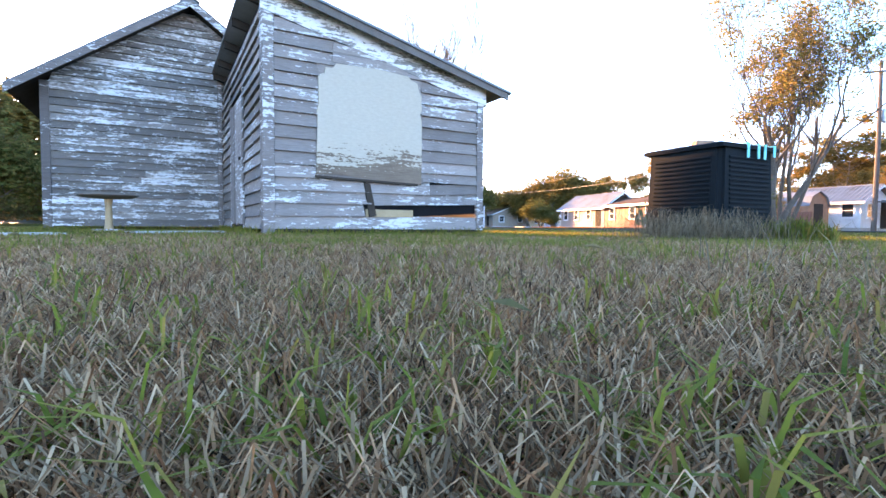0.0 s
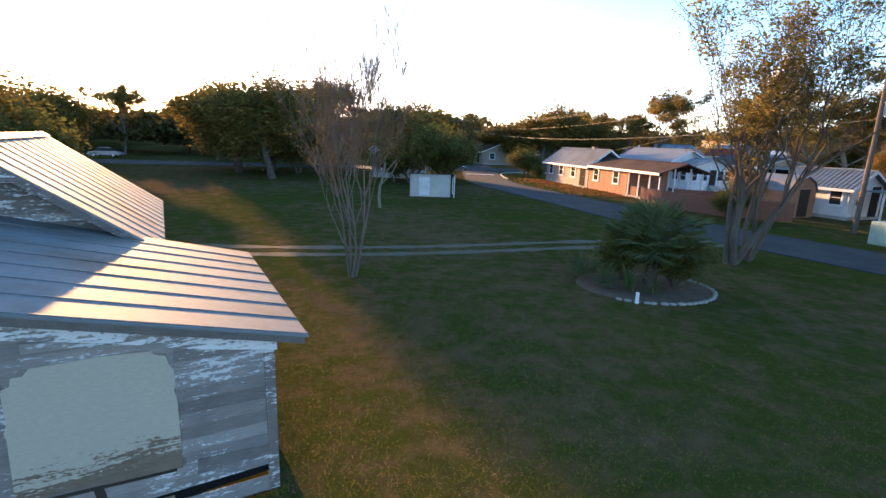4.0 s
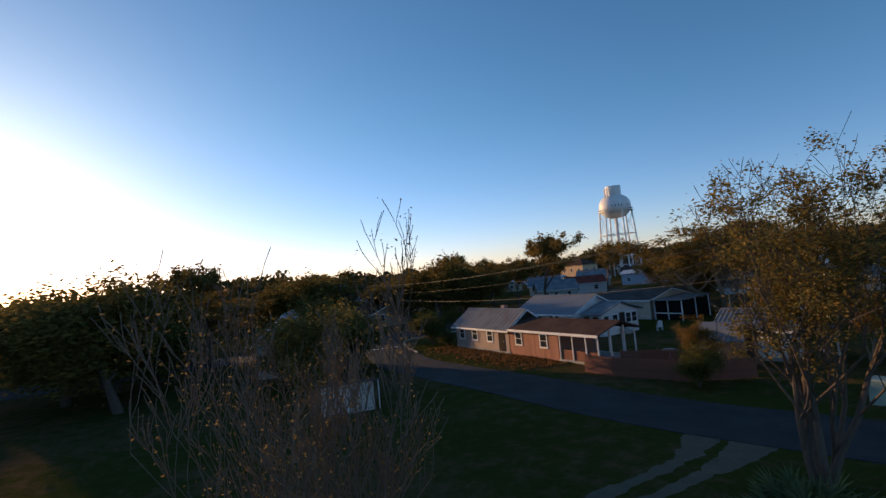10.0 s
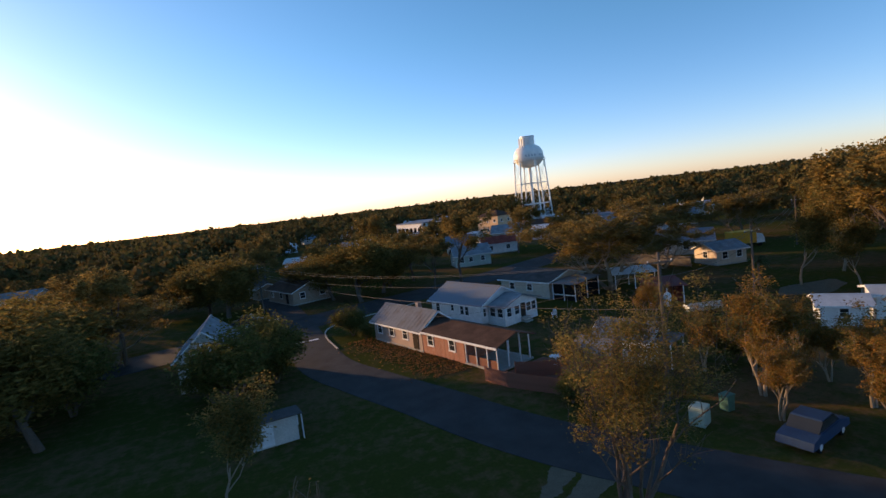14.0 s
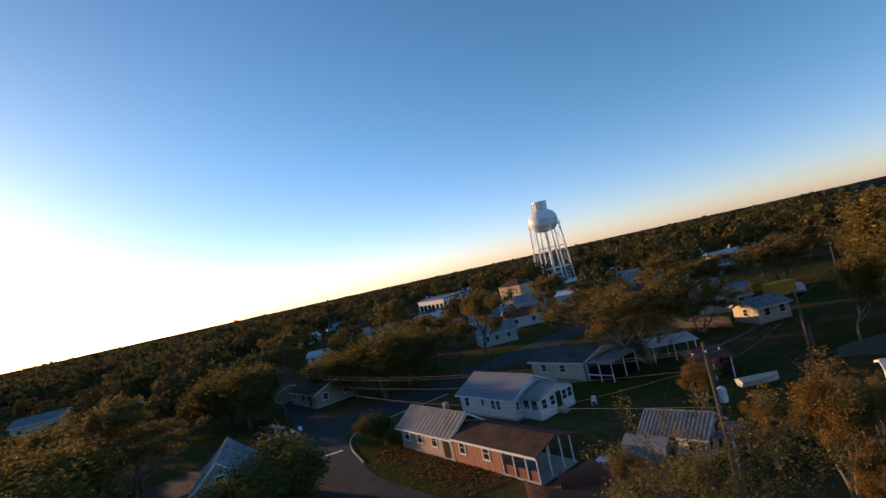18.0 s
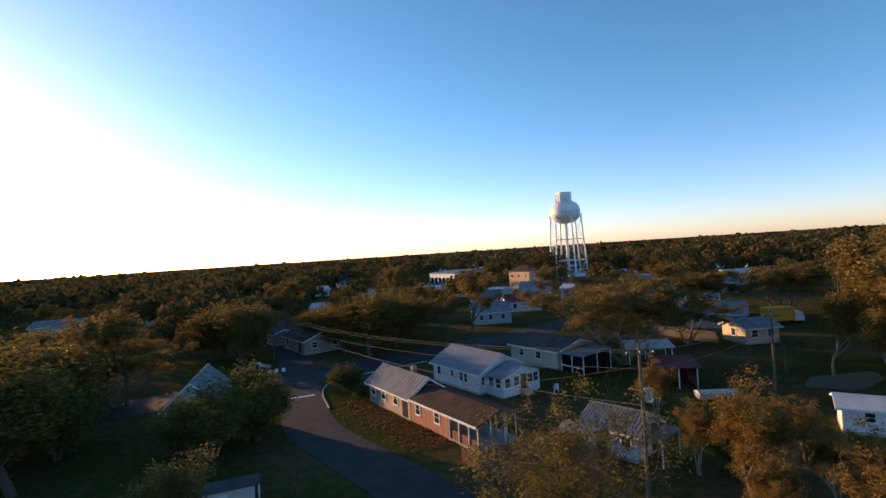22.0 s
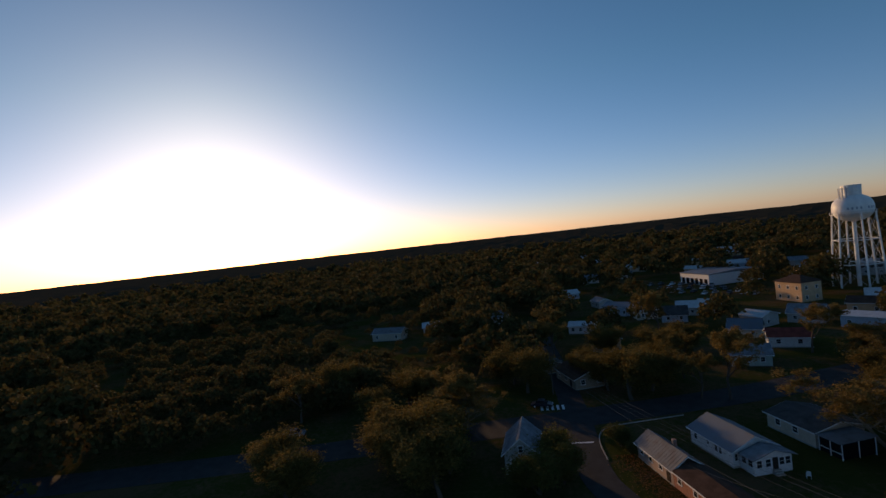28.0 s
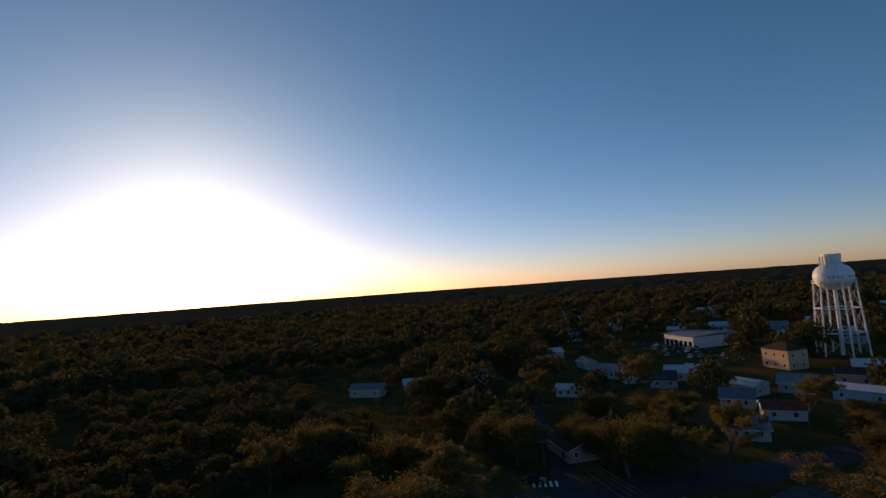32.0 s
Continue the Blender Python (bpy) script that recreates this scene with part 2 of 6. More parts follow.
SIDING_BEIGE = plain("beige_siding", (0.60, 0.50, 0.40), 0.7, grain=1.5, bump=0.1)
SIDING_GREEN = plain("pale_green_siding", (0.42, 0.50, 0.46), 0.7, grain=1.5, bump=0.1)
SIDING_TAN = plain("orange_stucco", (0.66, 0.44, 0.27), 0.85, grain=0.8, bump=0.2)
SIDING_BLUE = plain("blue_siding", (0.42, 0.50, 0.60), 0.7, grain=1.5, bump=0.1)
SIDING_AGED = plain("aged_white_siding", (0.50, 0.48, 0.45), 0.7, grain=0.8, low=0.6, bump=0.2)
FENCE_RED = plain("red_fence_paint", (0.24, 0.095, 0.065), 0.85, grain=3)
WHITE = plain("white_paint", (0.80, 0.80, 0.80), 0.5, grain=2, bump=0.05)
TANK_WHITE = plain("tank_paint", (0.80, 0.80, 0.79), 0.45, grain=0.25, low=0.92, high=1.04, bump=0.02)
STEEL = plain("pale_steel", (0.62, 0.64, 0.66), 0.5, 0.2, grain=2, bump=0.05)
# near-black for the shade seen in openings, put on solid sheets
DARK = plain("opening_shade", (0.012, 0.012, 0.013), 0.9)
GLASS = glass("window_glass")
PLASTIC_BLACK = plain("black_plastic", (0.008, 0.012, 0.014), 0.7, grain=6, bump=0.1, shine=0.05)
TAPE = plain("turquoise_tape", (0.04, 0.55, 0.55), 0.5, grain=8)
RED = plain("red_paint", (0.16, 0.03, 0.026), 0.7)
YELLOW = plain("yellow_paint", (0.75, 0.36, 0.04), 0.5)
GREEN = plain("green_plastic", (0.07, 0.16, 0.12), 0.5)
BARK = plain("bark", (0.13, 0.10, 0.08), 0.95, grain=5, low=0.6, high=1.25, bump=0.8)
BARK_PALE = plain("pale_bark", (0.30, 0.24, 0.18), 0.95, grain=5, low=0.5, high=1.2, bump=0.6)
TWIG = plain("twig_bark", (0.20, 0.145, 0.11), 0.95, grain=5, low=0.6, high=1.2, bump=0.4)
POLE_WOOD = plain("pole_wood", (0.13, 0.105, 0.09), 0.9, grain=4)
STONE = plain("edging_stone", (0.30, 0.27, 0.24), 0.9, grain=5)
WIRE = plain("wire", (0.10, 0.10, 0.10), 0.6)
LEAF_GREEN = foliage("green_leaves", [(0.065, 0.078, 0.021), (0.111, 0.117, 0.031), (0.169, 0.137, 0.044), (0.091, 0.098, 0.026), (0.156, 0.111, 0.039)])
LEAF_AUTUMN = foliage("turning_leaves", [(0.110, 0.110, 0.027), (0.261, 0.151, 0.041), (0.371, 0.179, 0.049), (0.138, 0.117, 0.030), (0.220, 0.117, 0.035)])
LEAF_OAK = foliage("oak_leaves", [(0.10, 0.105, 0.034), (0.18, 0.14, 0.045), (0.29, 0.18, 0.055), (0.095, 0.10, 0.034), (0.21, 0.145, 0.048)], 0.75, 0.45)
LEAF_GOLD = foliage("golden_olive_leaves", [(0.12, 0.10, 0.032), (0.21, 0.145, 0.045), (0.28, 0.175, 0.056), (0.14, 0.115, 0.038)])
LEAF_ROUND = foliage("olive_gold_leaves", [(0.09, 0.08, 0.023), (0.17, 0.125, 0.036), (0.24, 0.155, 0.044), (0.11, 0.095, 0.028), (0.20, 0.13, 0.04)])
LEAF_BROWN = foliage("brown_leaves", [(0.14, 0.10, 0.05), (0.24, 0.16, 0.07), (0.11, 0.10, 0.04), (0.30, 0.19, 0.09)])
LEAF_PALM = foliage("palm_fronds", [(0.06, 0.085, 0.035), (0.10, 0.13, 0.055), (0.16, 0.18, 0.09)])
GRASS_GREEN = foliage("green_blades", [(0.10, 0.125, 0.018), (0.17, 0.18, 0.028), (0.26, 0.21, 0.04), (0.075, 0.105, 0.022), (0.34, 0.21, 0.055)])
GRASS_DRY = foliage("dry_blades", [(0.13, 0.046, 0.022), (0.44, 0.195, 0.09), (0.22, 0.08, 0.036), (0.68, 0.375, 0.20), (0.03, 0.012, 0.007), (0.76, 0.46, 0.27), (0.05, 0.02, 0.01), (0.54, 0.275, 0.145)])
WEED_DRY = foliage("dry_weeds", [(0.16, 0.11, 0.06), (0.28, 0.19, 0.12), (0.09, 0.06, 0.035), (0.36, 0.27, 0.18), (0.06, 0.045, 0.025)])
CANOPY = foliage("far_canopy", [(0.060, 0.060, 0.021), (0.102, 0.082, 0.029), (0.120, 0.082, 0.034), (0.074, 0.070, 0.024)], 0.95, 0.25)

# building helpers ----------------------------------------------------------
def mesh_of(name, verts, faces, mats, index=None, smooth=False):
    me = bpy.data.meshes.new(name)
    me.from_pydata([tuple(v) for v in verts], [], [tuple(f) for f in faces])
    for m in mats if isinstance(mats, (list, tuple)) else [mats]:
        me.materials.append(m)
    if index is not None:
        me.polygons.foreach_set("material_index", index)
    if smooth:
        me.polygons.foreach_set("use_smooth", [True] * len(me.polygons))
    me.update()
    return me


def thing(name, m, label, category, group="", kind=""):
    ob = new(name)
    ob.matrix_basis = m
    return tagged(ob, label, category, group, kind)


def part(name, data, material, parent, label="", m=None):
    """One mesh object under a thing or a part. data: a bmesh, a mesh or (verts, faces)."""
    if isinstance(data, tuple):
        data = mesh_of(name, data[0], data[1], material)
    elif isinstance(data, bmesh.types.BMesh):
        me = bpy.data.meshes.new(name)
        data.normal_update()
        data.to_mesh(me)
        data.free()
        me.materials.append(material)
        data = me
    ob = new(name, data)
    ob.parent = parent
    if m is not None:
        ob.matrix_basis = m
    if label:
        ob["label"] = label
    return ob


def single(name, data, material, label, category, group="", kind="", m=None):
    return tagged(part(name, data, material, None, "", m), label, category, group, kind)


def box(x0, y0, z0, x1, y1, z1, bevel=0.0):
    bm = bmesh.new()
    add_box(bm, x0, y0, z0, x1, y1, z1)
    if bevel:
        bmesh.ops.bevel(bm, geom=bm.edges[:], offset=bevel, segments=1, affect="EDGES")
    return bm


def add_box(bm, x0, y0, z0, x1, y1, z1, m=None):
    vs = [bm.verts.new((m @ Vector(p)) if m else p) for p in
          ((x0, y0, z0), (x1, y0, z0), (x1, y1, z0), (x0, y1, z0), (x0, y0, z1), (x1, y0, z1), (x1, y1, z1), (x0, y1, z1))]
    for f in ((3, 2, 1, 0), (4, 5, 6, 7), (0, 1, 5, 4), (1, 2, 6, 5), (2, 3, 7, 6), (3, 0, 4, 7)):
        bm.faces.new([vs[i] for i in f])


def prism(outline, y0, y1, axis="y"):
    """A solid from an outline in x and z, drawn from y0 to y1 (or in y and z, along x)."""
    bm = bmesh.new()
    put = (lambda a, z, y: (a, y, z)) if axis == "y" else (lambda a, z, y: (y, a, z))
    f = [bm.verts.new(put(a, z, y0)) for a, z in outline]
    b = [bm.verts.new(put(a, z, y1)) for a, z in outline]
    n = len(outline)
    bm.faces.new(f)
    bm.faces.new(b[::-1])
    for i in range(n):
        bm.faces.new((f[(i + 1) % n], f[i], b[i], b[(i + 1) % n]))
    bmesh.ops.recalc_face_normals(bm, faces=bm.faces[:])
    return bm


def tube(points, radii, sides=6):
    """A tapered tube through points, as (verts, faces)."""
    verts, faces = [], []
    pts = [Vector(p) for p in points]
    for i, p in enumerate(pts):
        d = (pts[min(i + 1, len(pts) - 1)] - pts[max(i - 1, 0)]).normalized()
        a = d.orthogonal().normalized()
        b = d.cross(a)
        for k in range(sides):
            w = 2 * math.pi * k / sides
            verts.append(p + (a * math.cos(w) + b * math.sin(w)) * radii[i])
    for i in range(len(pts) - 1):
        for k in range(sides):
            j = (k + 1) % sides
            faces.append((i * sides + k, i * sides + j, (i + 1) * sides + j, (i + 1) * sides + k))
    faces.append(tuple(range(sides))[::-1])
    faces.append(tuple(range((len(pts) - 1) * sides, len(pts) * sides)))
    return verts, faces


def lathe(profile, sides=24):
    """A solid of revolution from (radius, z) pairs, as (verts, faces)."""
    verts, faces = [], []
    for r, z in profile:
        for k in range(sides):
            w = 2 * math.pi * k / sides
            verts.append((r * math.cos(w), r * math.sin(w), z))
    for i in range(len(profile) - 1):
        for k in range(sides):
            j = (k + 1) % sides
            faces.append((i * sides + k, i * sides + j, (i + 1) * sides + j, (i + 1) * sides + k))
    faces.append(tuple(range(sides))[::-1])
    faces.append(tuple(range((len(profile) - 1) * sides, len(profile) * sides)))
    return verts, faces


def ribbon(points, widths, z, thick=0.02):
    """A road along points, as (verts, faces): a slab with its top at z + thick."""
    verts, faces = [], []
    pts = [Vector((x, y, 0)) for x, y in points]
    for i, p in enumerate(pts):
        d = (pts[min(i + 1, len(pts) - 1)] - pts[max(i - 1, 0)]).normalized()
        s = Vector((d.y, -d.x, 0)) * widths[i] / 2
        for q, h in ((p - s, z), (p - s, z + thick), (p + s, z + thick), (p + s, z)):
            verts.append((q.x, q.y, h))
    for i in range(len(pts) - 1):
        a, b = 4 * i, 4 * i + 4
        faces += [(a + k, a + k + 1, b + k + 1, b + k) for k in range(3)]
    return verts, faces


def smooth_line(points, steps=6):
    """Catmull-Rom through points of any dimension."""
    p = [np.array(q, float) for q in points]
    p = [2 * p[0] - p[1]] + p + [2 * p[-1] - p[-2]]
    out = []
    for i in range(1, len(p) - 2):
        for k in range(steps):
            t = k / steps
            out.append(0.5 * (2 * p[i] + (p[i + 1] - p[i - 1]) * t + (2 * p[i - 1] - 5 * p[i] + 4 * p[i + 1] - p[i + 2]) * t * t
                              + (3 * p[i] - p[i - 1] - 3 * p[i + 1] + p[i + 2]) * t ** 3))
    out.append(p[-2])
    return [tuple(float(v) for v in q) for q in out]


# ground and roads ------------------------------------------------------------
def ground():
    rings = [0.0] + [1.5 * 1.35 ** i for i in range(28)]
    verts, faces, n = [(0, 10, 0)], [], 48
    for r in rings[1:]:
        r = min(r, 4600)
        for k in range(n):
            w = 2 * math.pi * k / n
            verts.append((r * math.cos(w), r * math.sin(w) + 10, 0.0))
    for k in range(n):
        faces.append((0, 1 + k, 1 + (k + 1) % n))
    for i in range(len(rings) - 2):
        for k in range(n):
            a, b = 1 + i * n, 1 + (i + 1) * n
            faces.append((a + k, b + k, b + (k + 1) % n, a + (k + 1) % n))
    single("ground", (verts, faces), LAWN, "patchy lawn of green and dry brown grass", "ground", kind="structure")


ground()
ROAD_A = smooth_line([(5.5, 150), (7, 110), (7.6, 82), (7.4, 66), (7.7, 55), (9.9, 47.5), (12.6, 40), (14.5, 34), (16.6, 29), (19.4, 24), (23.5, 17),
                      (30, 7), (38, -6), (50, -30)])
single("road", ribbon(ROAD_A, [5.0] * len(ROAD_A), 0.004, 0.03), ASPHALT, "worn grey asphalt side road that bends past the lawn", "road", kind="structure")
ROAD_B = smooth_line([(-140, 52), (-60, 64), (-20, 72), (7.5, 77.5), (38, 84.5), (58, 91.5), (110, 112), (200, 150)])
single("road", ribbon(ROAD_B, [8.5] * len(ROAD_B), 0.008, 0.03), ASPHALT, "dark asphalt cross street between the houses", "road", kind="structure")
for off in (-0.62, 0.62):
    TRACK = smooth_line([(16.0, 26.4 + off * 2), (14.0, 25.2 + off * 1.4), (12, 24.4 + off), (7.5, 23.2 + off), (3.2, 21.8 + off), (-1, 20.8 + off), (-7, 20.2 + off), (-16, 20.6 + off)], 14)
    wob = random.Random(4 + int(off > 0))
    single("driveway", ribbon(TRACK, [0.52 + 0.12 * math.sin(i * 0.7) + wob.uniform(-0.16, 0.16) + max(0, p[0] - 12) * 0.3 for i, p in enumerate(TRACK)], 0.002, 0.006), SAND,
           "pale sandy wheel track of a driveway across the grass", "driveway", group="wheel tracks", kind="structure")

# the old shed ----------------------------------------------------------------
SHED = Matrix.Translation((-2.13, 5.92, 0)) @ Matrix.Rotation(radians(29.6), 4, "Z")
rng = random.Random(5)


WOOD_GREY = plain("grey_dish", (0.16, 0.135, 0.12), 0.9, grain=6)


def clapboard(parent, mat, xa0, xa1, xb0, xb1, z0, z1, m=None, tilt=0.0, label=""):
    """One lapped board: its foot from xa0 to xa1 stands proud of its head, which runs from xb0 to xb1."""
    sag = rng.uniform(-0.009, 0.009)
    v = [(xa0, -0.050 + sag, z0), (xa1, -0.050 - sag, z0 + tilt), (xb1, -0.008, z1 + tilt), (xb0, -0.008, z1),
         (xa0, 0.0, z0), (xa1, 0.0, z0 + tilt), (xb1, 0.0, z1 + tilt), (xb0, 0.0, z1)]
    f = [(0, 1, 2, 3), (7, 6, 5, 4), (4, 5, 1, 0), (3, 2, 6, 7), (0, 3, 7, 4), (1, 5, 6, 2)]
    return part("board", (v, f), mat, parent, label, m)


def gable_span(z, x0, x1, peak, low, high):
    """The stretch of a gable wall that lies under its roof at the height z."""
    if z <= low:
        return x0, x1
    k = (z - low) / (high - low)
    return x0 + (peak - x0) * k, x1 + (peak - x1) * k


def lean_to():
    ob = thing("shed", SHED, "weathered grey clapboard lean-to shed with a boarded-up window", "shed")
    L, D, ZL, ZR = 3.09, 4.38, 2.86, 2.10
    top = lambda x: ZL + (ZR - ZL) * x / L
    # near-black sheets behind the boards stand in for the shade in the gaps
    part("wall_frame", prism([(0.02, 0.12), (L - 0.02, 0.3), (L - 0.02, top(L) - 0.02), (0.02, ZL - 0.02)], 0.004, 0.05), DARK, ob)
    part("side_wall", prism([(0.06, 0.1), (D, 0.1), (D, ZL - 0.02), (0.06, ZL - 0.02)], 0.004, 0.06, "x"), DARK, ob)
    part("side_wall", prism([(0.06, 0.1), (D, 0.1), (D, ZR - 0.05), (0.06, ZR - 0.05)], L - 0.08, L - 0.02, "x"), WOOD_OLD, ob)
    part("sill_beam", box(0.0, -0.03, 0.02, L, 0.10, 0.12), WOOD_DARK, ob)
    z, e = 0.06, 0.158
    while z < ZL - 0.2:
        x1 = L if z + e < top(L) - 0.12 else (ZL - 0.13 - z - e) / (ZL - ZR) * L
        x2 = L if z < top(L) - 0.12 else (ZL - 0.13 - z) / (ZL - ZR) * L
        k = round((z - 0.06) / e)
        if k == 1:
            clapboard(ob, WOOD_OLD, 0.1, 1.24, 0.1, 1.22, z, z + e + 0.02, None, 0.01)
        elif k == 2:
            clapboard(ob, WOOD_OLD, 0.1, 1.33, 0.1, 1.31, z, z + e + 0.02, None, 0.012)
            clapboard(ob, WOOD_OLD, 1.36, 2.98, 1.34, 3.0, z, z + e + 0.03, None, 0.05)
        elif k == 3:
            clapboard(ob, WOOD_OLD, 0.1, 2.2, 0.1, 2.22, z, z + e + 0.02, None, 0.01)
            clapboard(ob, WOOD_OLD, 2.0, 3.0, 1.95, 3.0, z - 0.01, z + e - 0.02, None, 0.06)
        elif k == 4:
            clapboard(ob, WOOD_OLD, 0.1, 0.62, 0.1, 0.62, z, z + e + 0.02)
            clapboard(ob, WOOD_OLD, 0.62, 2.1, 0.62, 2.1, z + 0.01, z + e + 0.02)
            clapboard(ob, WOOD_OLD, 2.06, 3.0, 2.06, 3.0, z + 0.035, z + e + 0.03, None, -0.015)
        elif 0.75 < z + e and z < 2.1 and x1 > 2.2:
            clapboard(ob, WOOD_OLD, 0.1, 0.62 + rng.uniform(-.02, .02), 0.1, 0.62, z, z + e + 0.02)
            clapboard(ob, WOOD_OLD, 2.06, max(x2, 2.2) - 0.1, 2.06, max(x1, 2.2) - 0.1, z, z + e + 0.02)
        else:
            clapboard(ob, WOOD_OLD, 0.1, x2 - 0.1, 0.1, max(x1, 0.3) - 0.1, z, z + e + 0.02)
        z += e
    part("tan_board", box(1.26, -0.024, 0.225, 1.95, -0.004, 0.325), WOOD_TAN, ob, "bare tan board in the gap")
    part("broken_slat", prism([(1.22, 0.68), (1.31, 0.66), (1.40, 0.24), (1.30, 0.22)], -0.05, -0.03), WOOD_DARK, ob, "loose slat hanging askew")
    r2 = random.Random(8)
    rag = [(0.60, 0.74), (0.9, 0.755), (1.5, 0.70), (1.95, 0.685), (2.06, 0.68), (2.065, 1.0), (2.07, 1.5), (2.065, 1.58), (2.045, 1.64), (2.065, 1.70), (2.06, 1.9), (2.02, 1.95),
           (2.0, 2.06), (1.9, 2.09), (1.86, 2.13), (1.4, 2.16), (1.1, 2.15), (0.86, 2.15), (0.80, 2.08), (0.72, 2.07), (0.70, 2.0), (0.62, 1.97), (0.63, 1.6), (0.605, 1.52), (0.62, 1.45)]
    rag = [(x + r2.uniform(-.008, .008), z + r2.uniform(-.008, .008)) for x, z in rag]
    part("window_backing", box(0.61, -0.028, 0.72, 2.07, -0.012, 2.2), WOOD_OLD, ob)
    part("window_panel", prism(rag, -0.055, -0.03), PANEL, ob, "pale painted plywood sheet over the window")
    part("patch_board", prism([(0.80, 2.16), (1.86, 2.16), (1.88, 2.33), (0.82, 2.40)], -0.045, -0.028), WOOD_OLD, ob, "grey board nailed above the window")
    part("panel_ledge", prism([(0.58, 0.70), (2.0, 0.66), (2.0, 0.69), (0.58, 0.73)], -0.07, -0.03), WOOD_DARK, ob)
    part("corner_post", box(-0.03, -0.04, 0.0, 0.10, 0.02, ZL - 0.03, 0.006), WOOD_TRIM, ob)
    part("corner_post", box(-0.035, 0.02, 0.0, 0.0, 0.14, ZL - 0.03, 0.004), WOOD_TRIM, ob)
    part("corner_post", box(L - 0.10, -0.045, 0.05, L + 0.02, 0.03, ZR - 0.02, 0.006), WOOD_TRIM, ob)
    part("rake_board", prism([(-0.05, ZL - 0.22), (0.7, ZL - 0.40), (1.5, ZL - 0.57), (2.3, ZL - 0.79), (L + 0.05, ZR - 0.19), (L + 0.05, ZR + 0.04), (-0.05, ZL + 0.04)], -0.05, -0.012), WOOD_EDGE, ob,
         "white-painted board under the roof edge")
    # roof: sheets of old tin on battens
    up = lambda x, h: ZL + 0.07 + (ZR - ZL) * x / L + h
    for i in range(6):
        y0 = -0.24 + i * 0.8 * (0.98 if i else 1)
        part("roof_sheet", prism([(-0.22, up(-0.22, 0.03)), (-0.22, up(-0.22, 0.0)), (L + 0.38, up(L + 0.38, 0.0)), (L + 0.38, up(L + 0.38, 0.03))],
                                 y0 + 0.004, y0 + 0.80 if i < 5 else D - 0.02), ROOF_OLD, ob)
    for i in range(8):
        part("roof_rib", prism([(-0.22, up(-0.22, 0.042)), (-0.22, up(-0.22, 0.026)), (L + 0.38, up(L + 0.38, 0.026)), (L + 0.38, up(L + 0.38, 0.042))], -0.2 + i * 0.57, -0.16 + i * 0.57), ROOF_OLD, ob)
    # dark grey puts the shadow under the roof edge into the board's colour
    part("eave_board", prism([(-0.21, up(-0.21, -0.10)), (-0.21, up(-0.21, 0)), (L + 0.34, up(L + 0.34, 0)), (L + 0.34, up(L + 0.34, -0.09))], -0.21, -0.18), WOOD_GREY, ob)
    for y in (0.3, 1.3, 2.3, 3.3, 4.2):
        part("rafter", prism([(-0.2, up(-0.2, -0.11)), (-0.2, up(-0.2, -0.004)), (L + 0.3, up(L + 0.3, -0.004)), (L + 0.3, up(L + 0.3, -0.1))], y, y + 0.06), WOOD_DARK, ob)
    # side wall with its plank door
    turn = Matrix.Rotation(radians(-90), 4, "Z")
    z = 0.06
    while z < ZL - 0.12:
        clapboard(ob, WOOD_OLD, -D, -3.0, -D, -3.0, z, z + e + 0.02, turn)
        clapboard(ob, WOOD_OLD, -1.55, -0.14, -1.55, -0.14, z, z + e + 0.02, turn)
        if z > 2.05:
            clapboard(ob, WOOD_OLD, -3.0, -1.55, -3.0, -1.55, z, z + e + 0.02, turn)
        z += e
    door = part("door", prism([(1.62, 0.12), (2.93, 0.12), (2.93, 2.02), (1.62, 2.02)], -0.03, -0.008, "x"), WOOD_DARK, ob, "closed plank door")
    for i in range(7):
        y = 1.63 + i * 0.186
        part("plank", box(-0.055, y, 0.10 + rng.uniform(0, .04), -0.031, y + 0.178, 2.02), WOOD_OLD, door)
    part("latch", box(-0.075, 1.72, 1.08, -0.056, 1.86, 1.12), WOOD_DARK, door, "rusty latch")
    for y in (1.50, 2.95):
        part("door_casing", box(-0.05, y, 0.05, -0.027, y + 0.10, 2.1), WOOD_TRIM, ob)


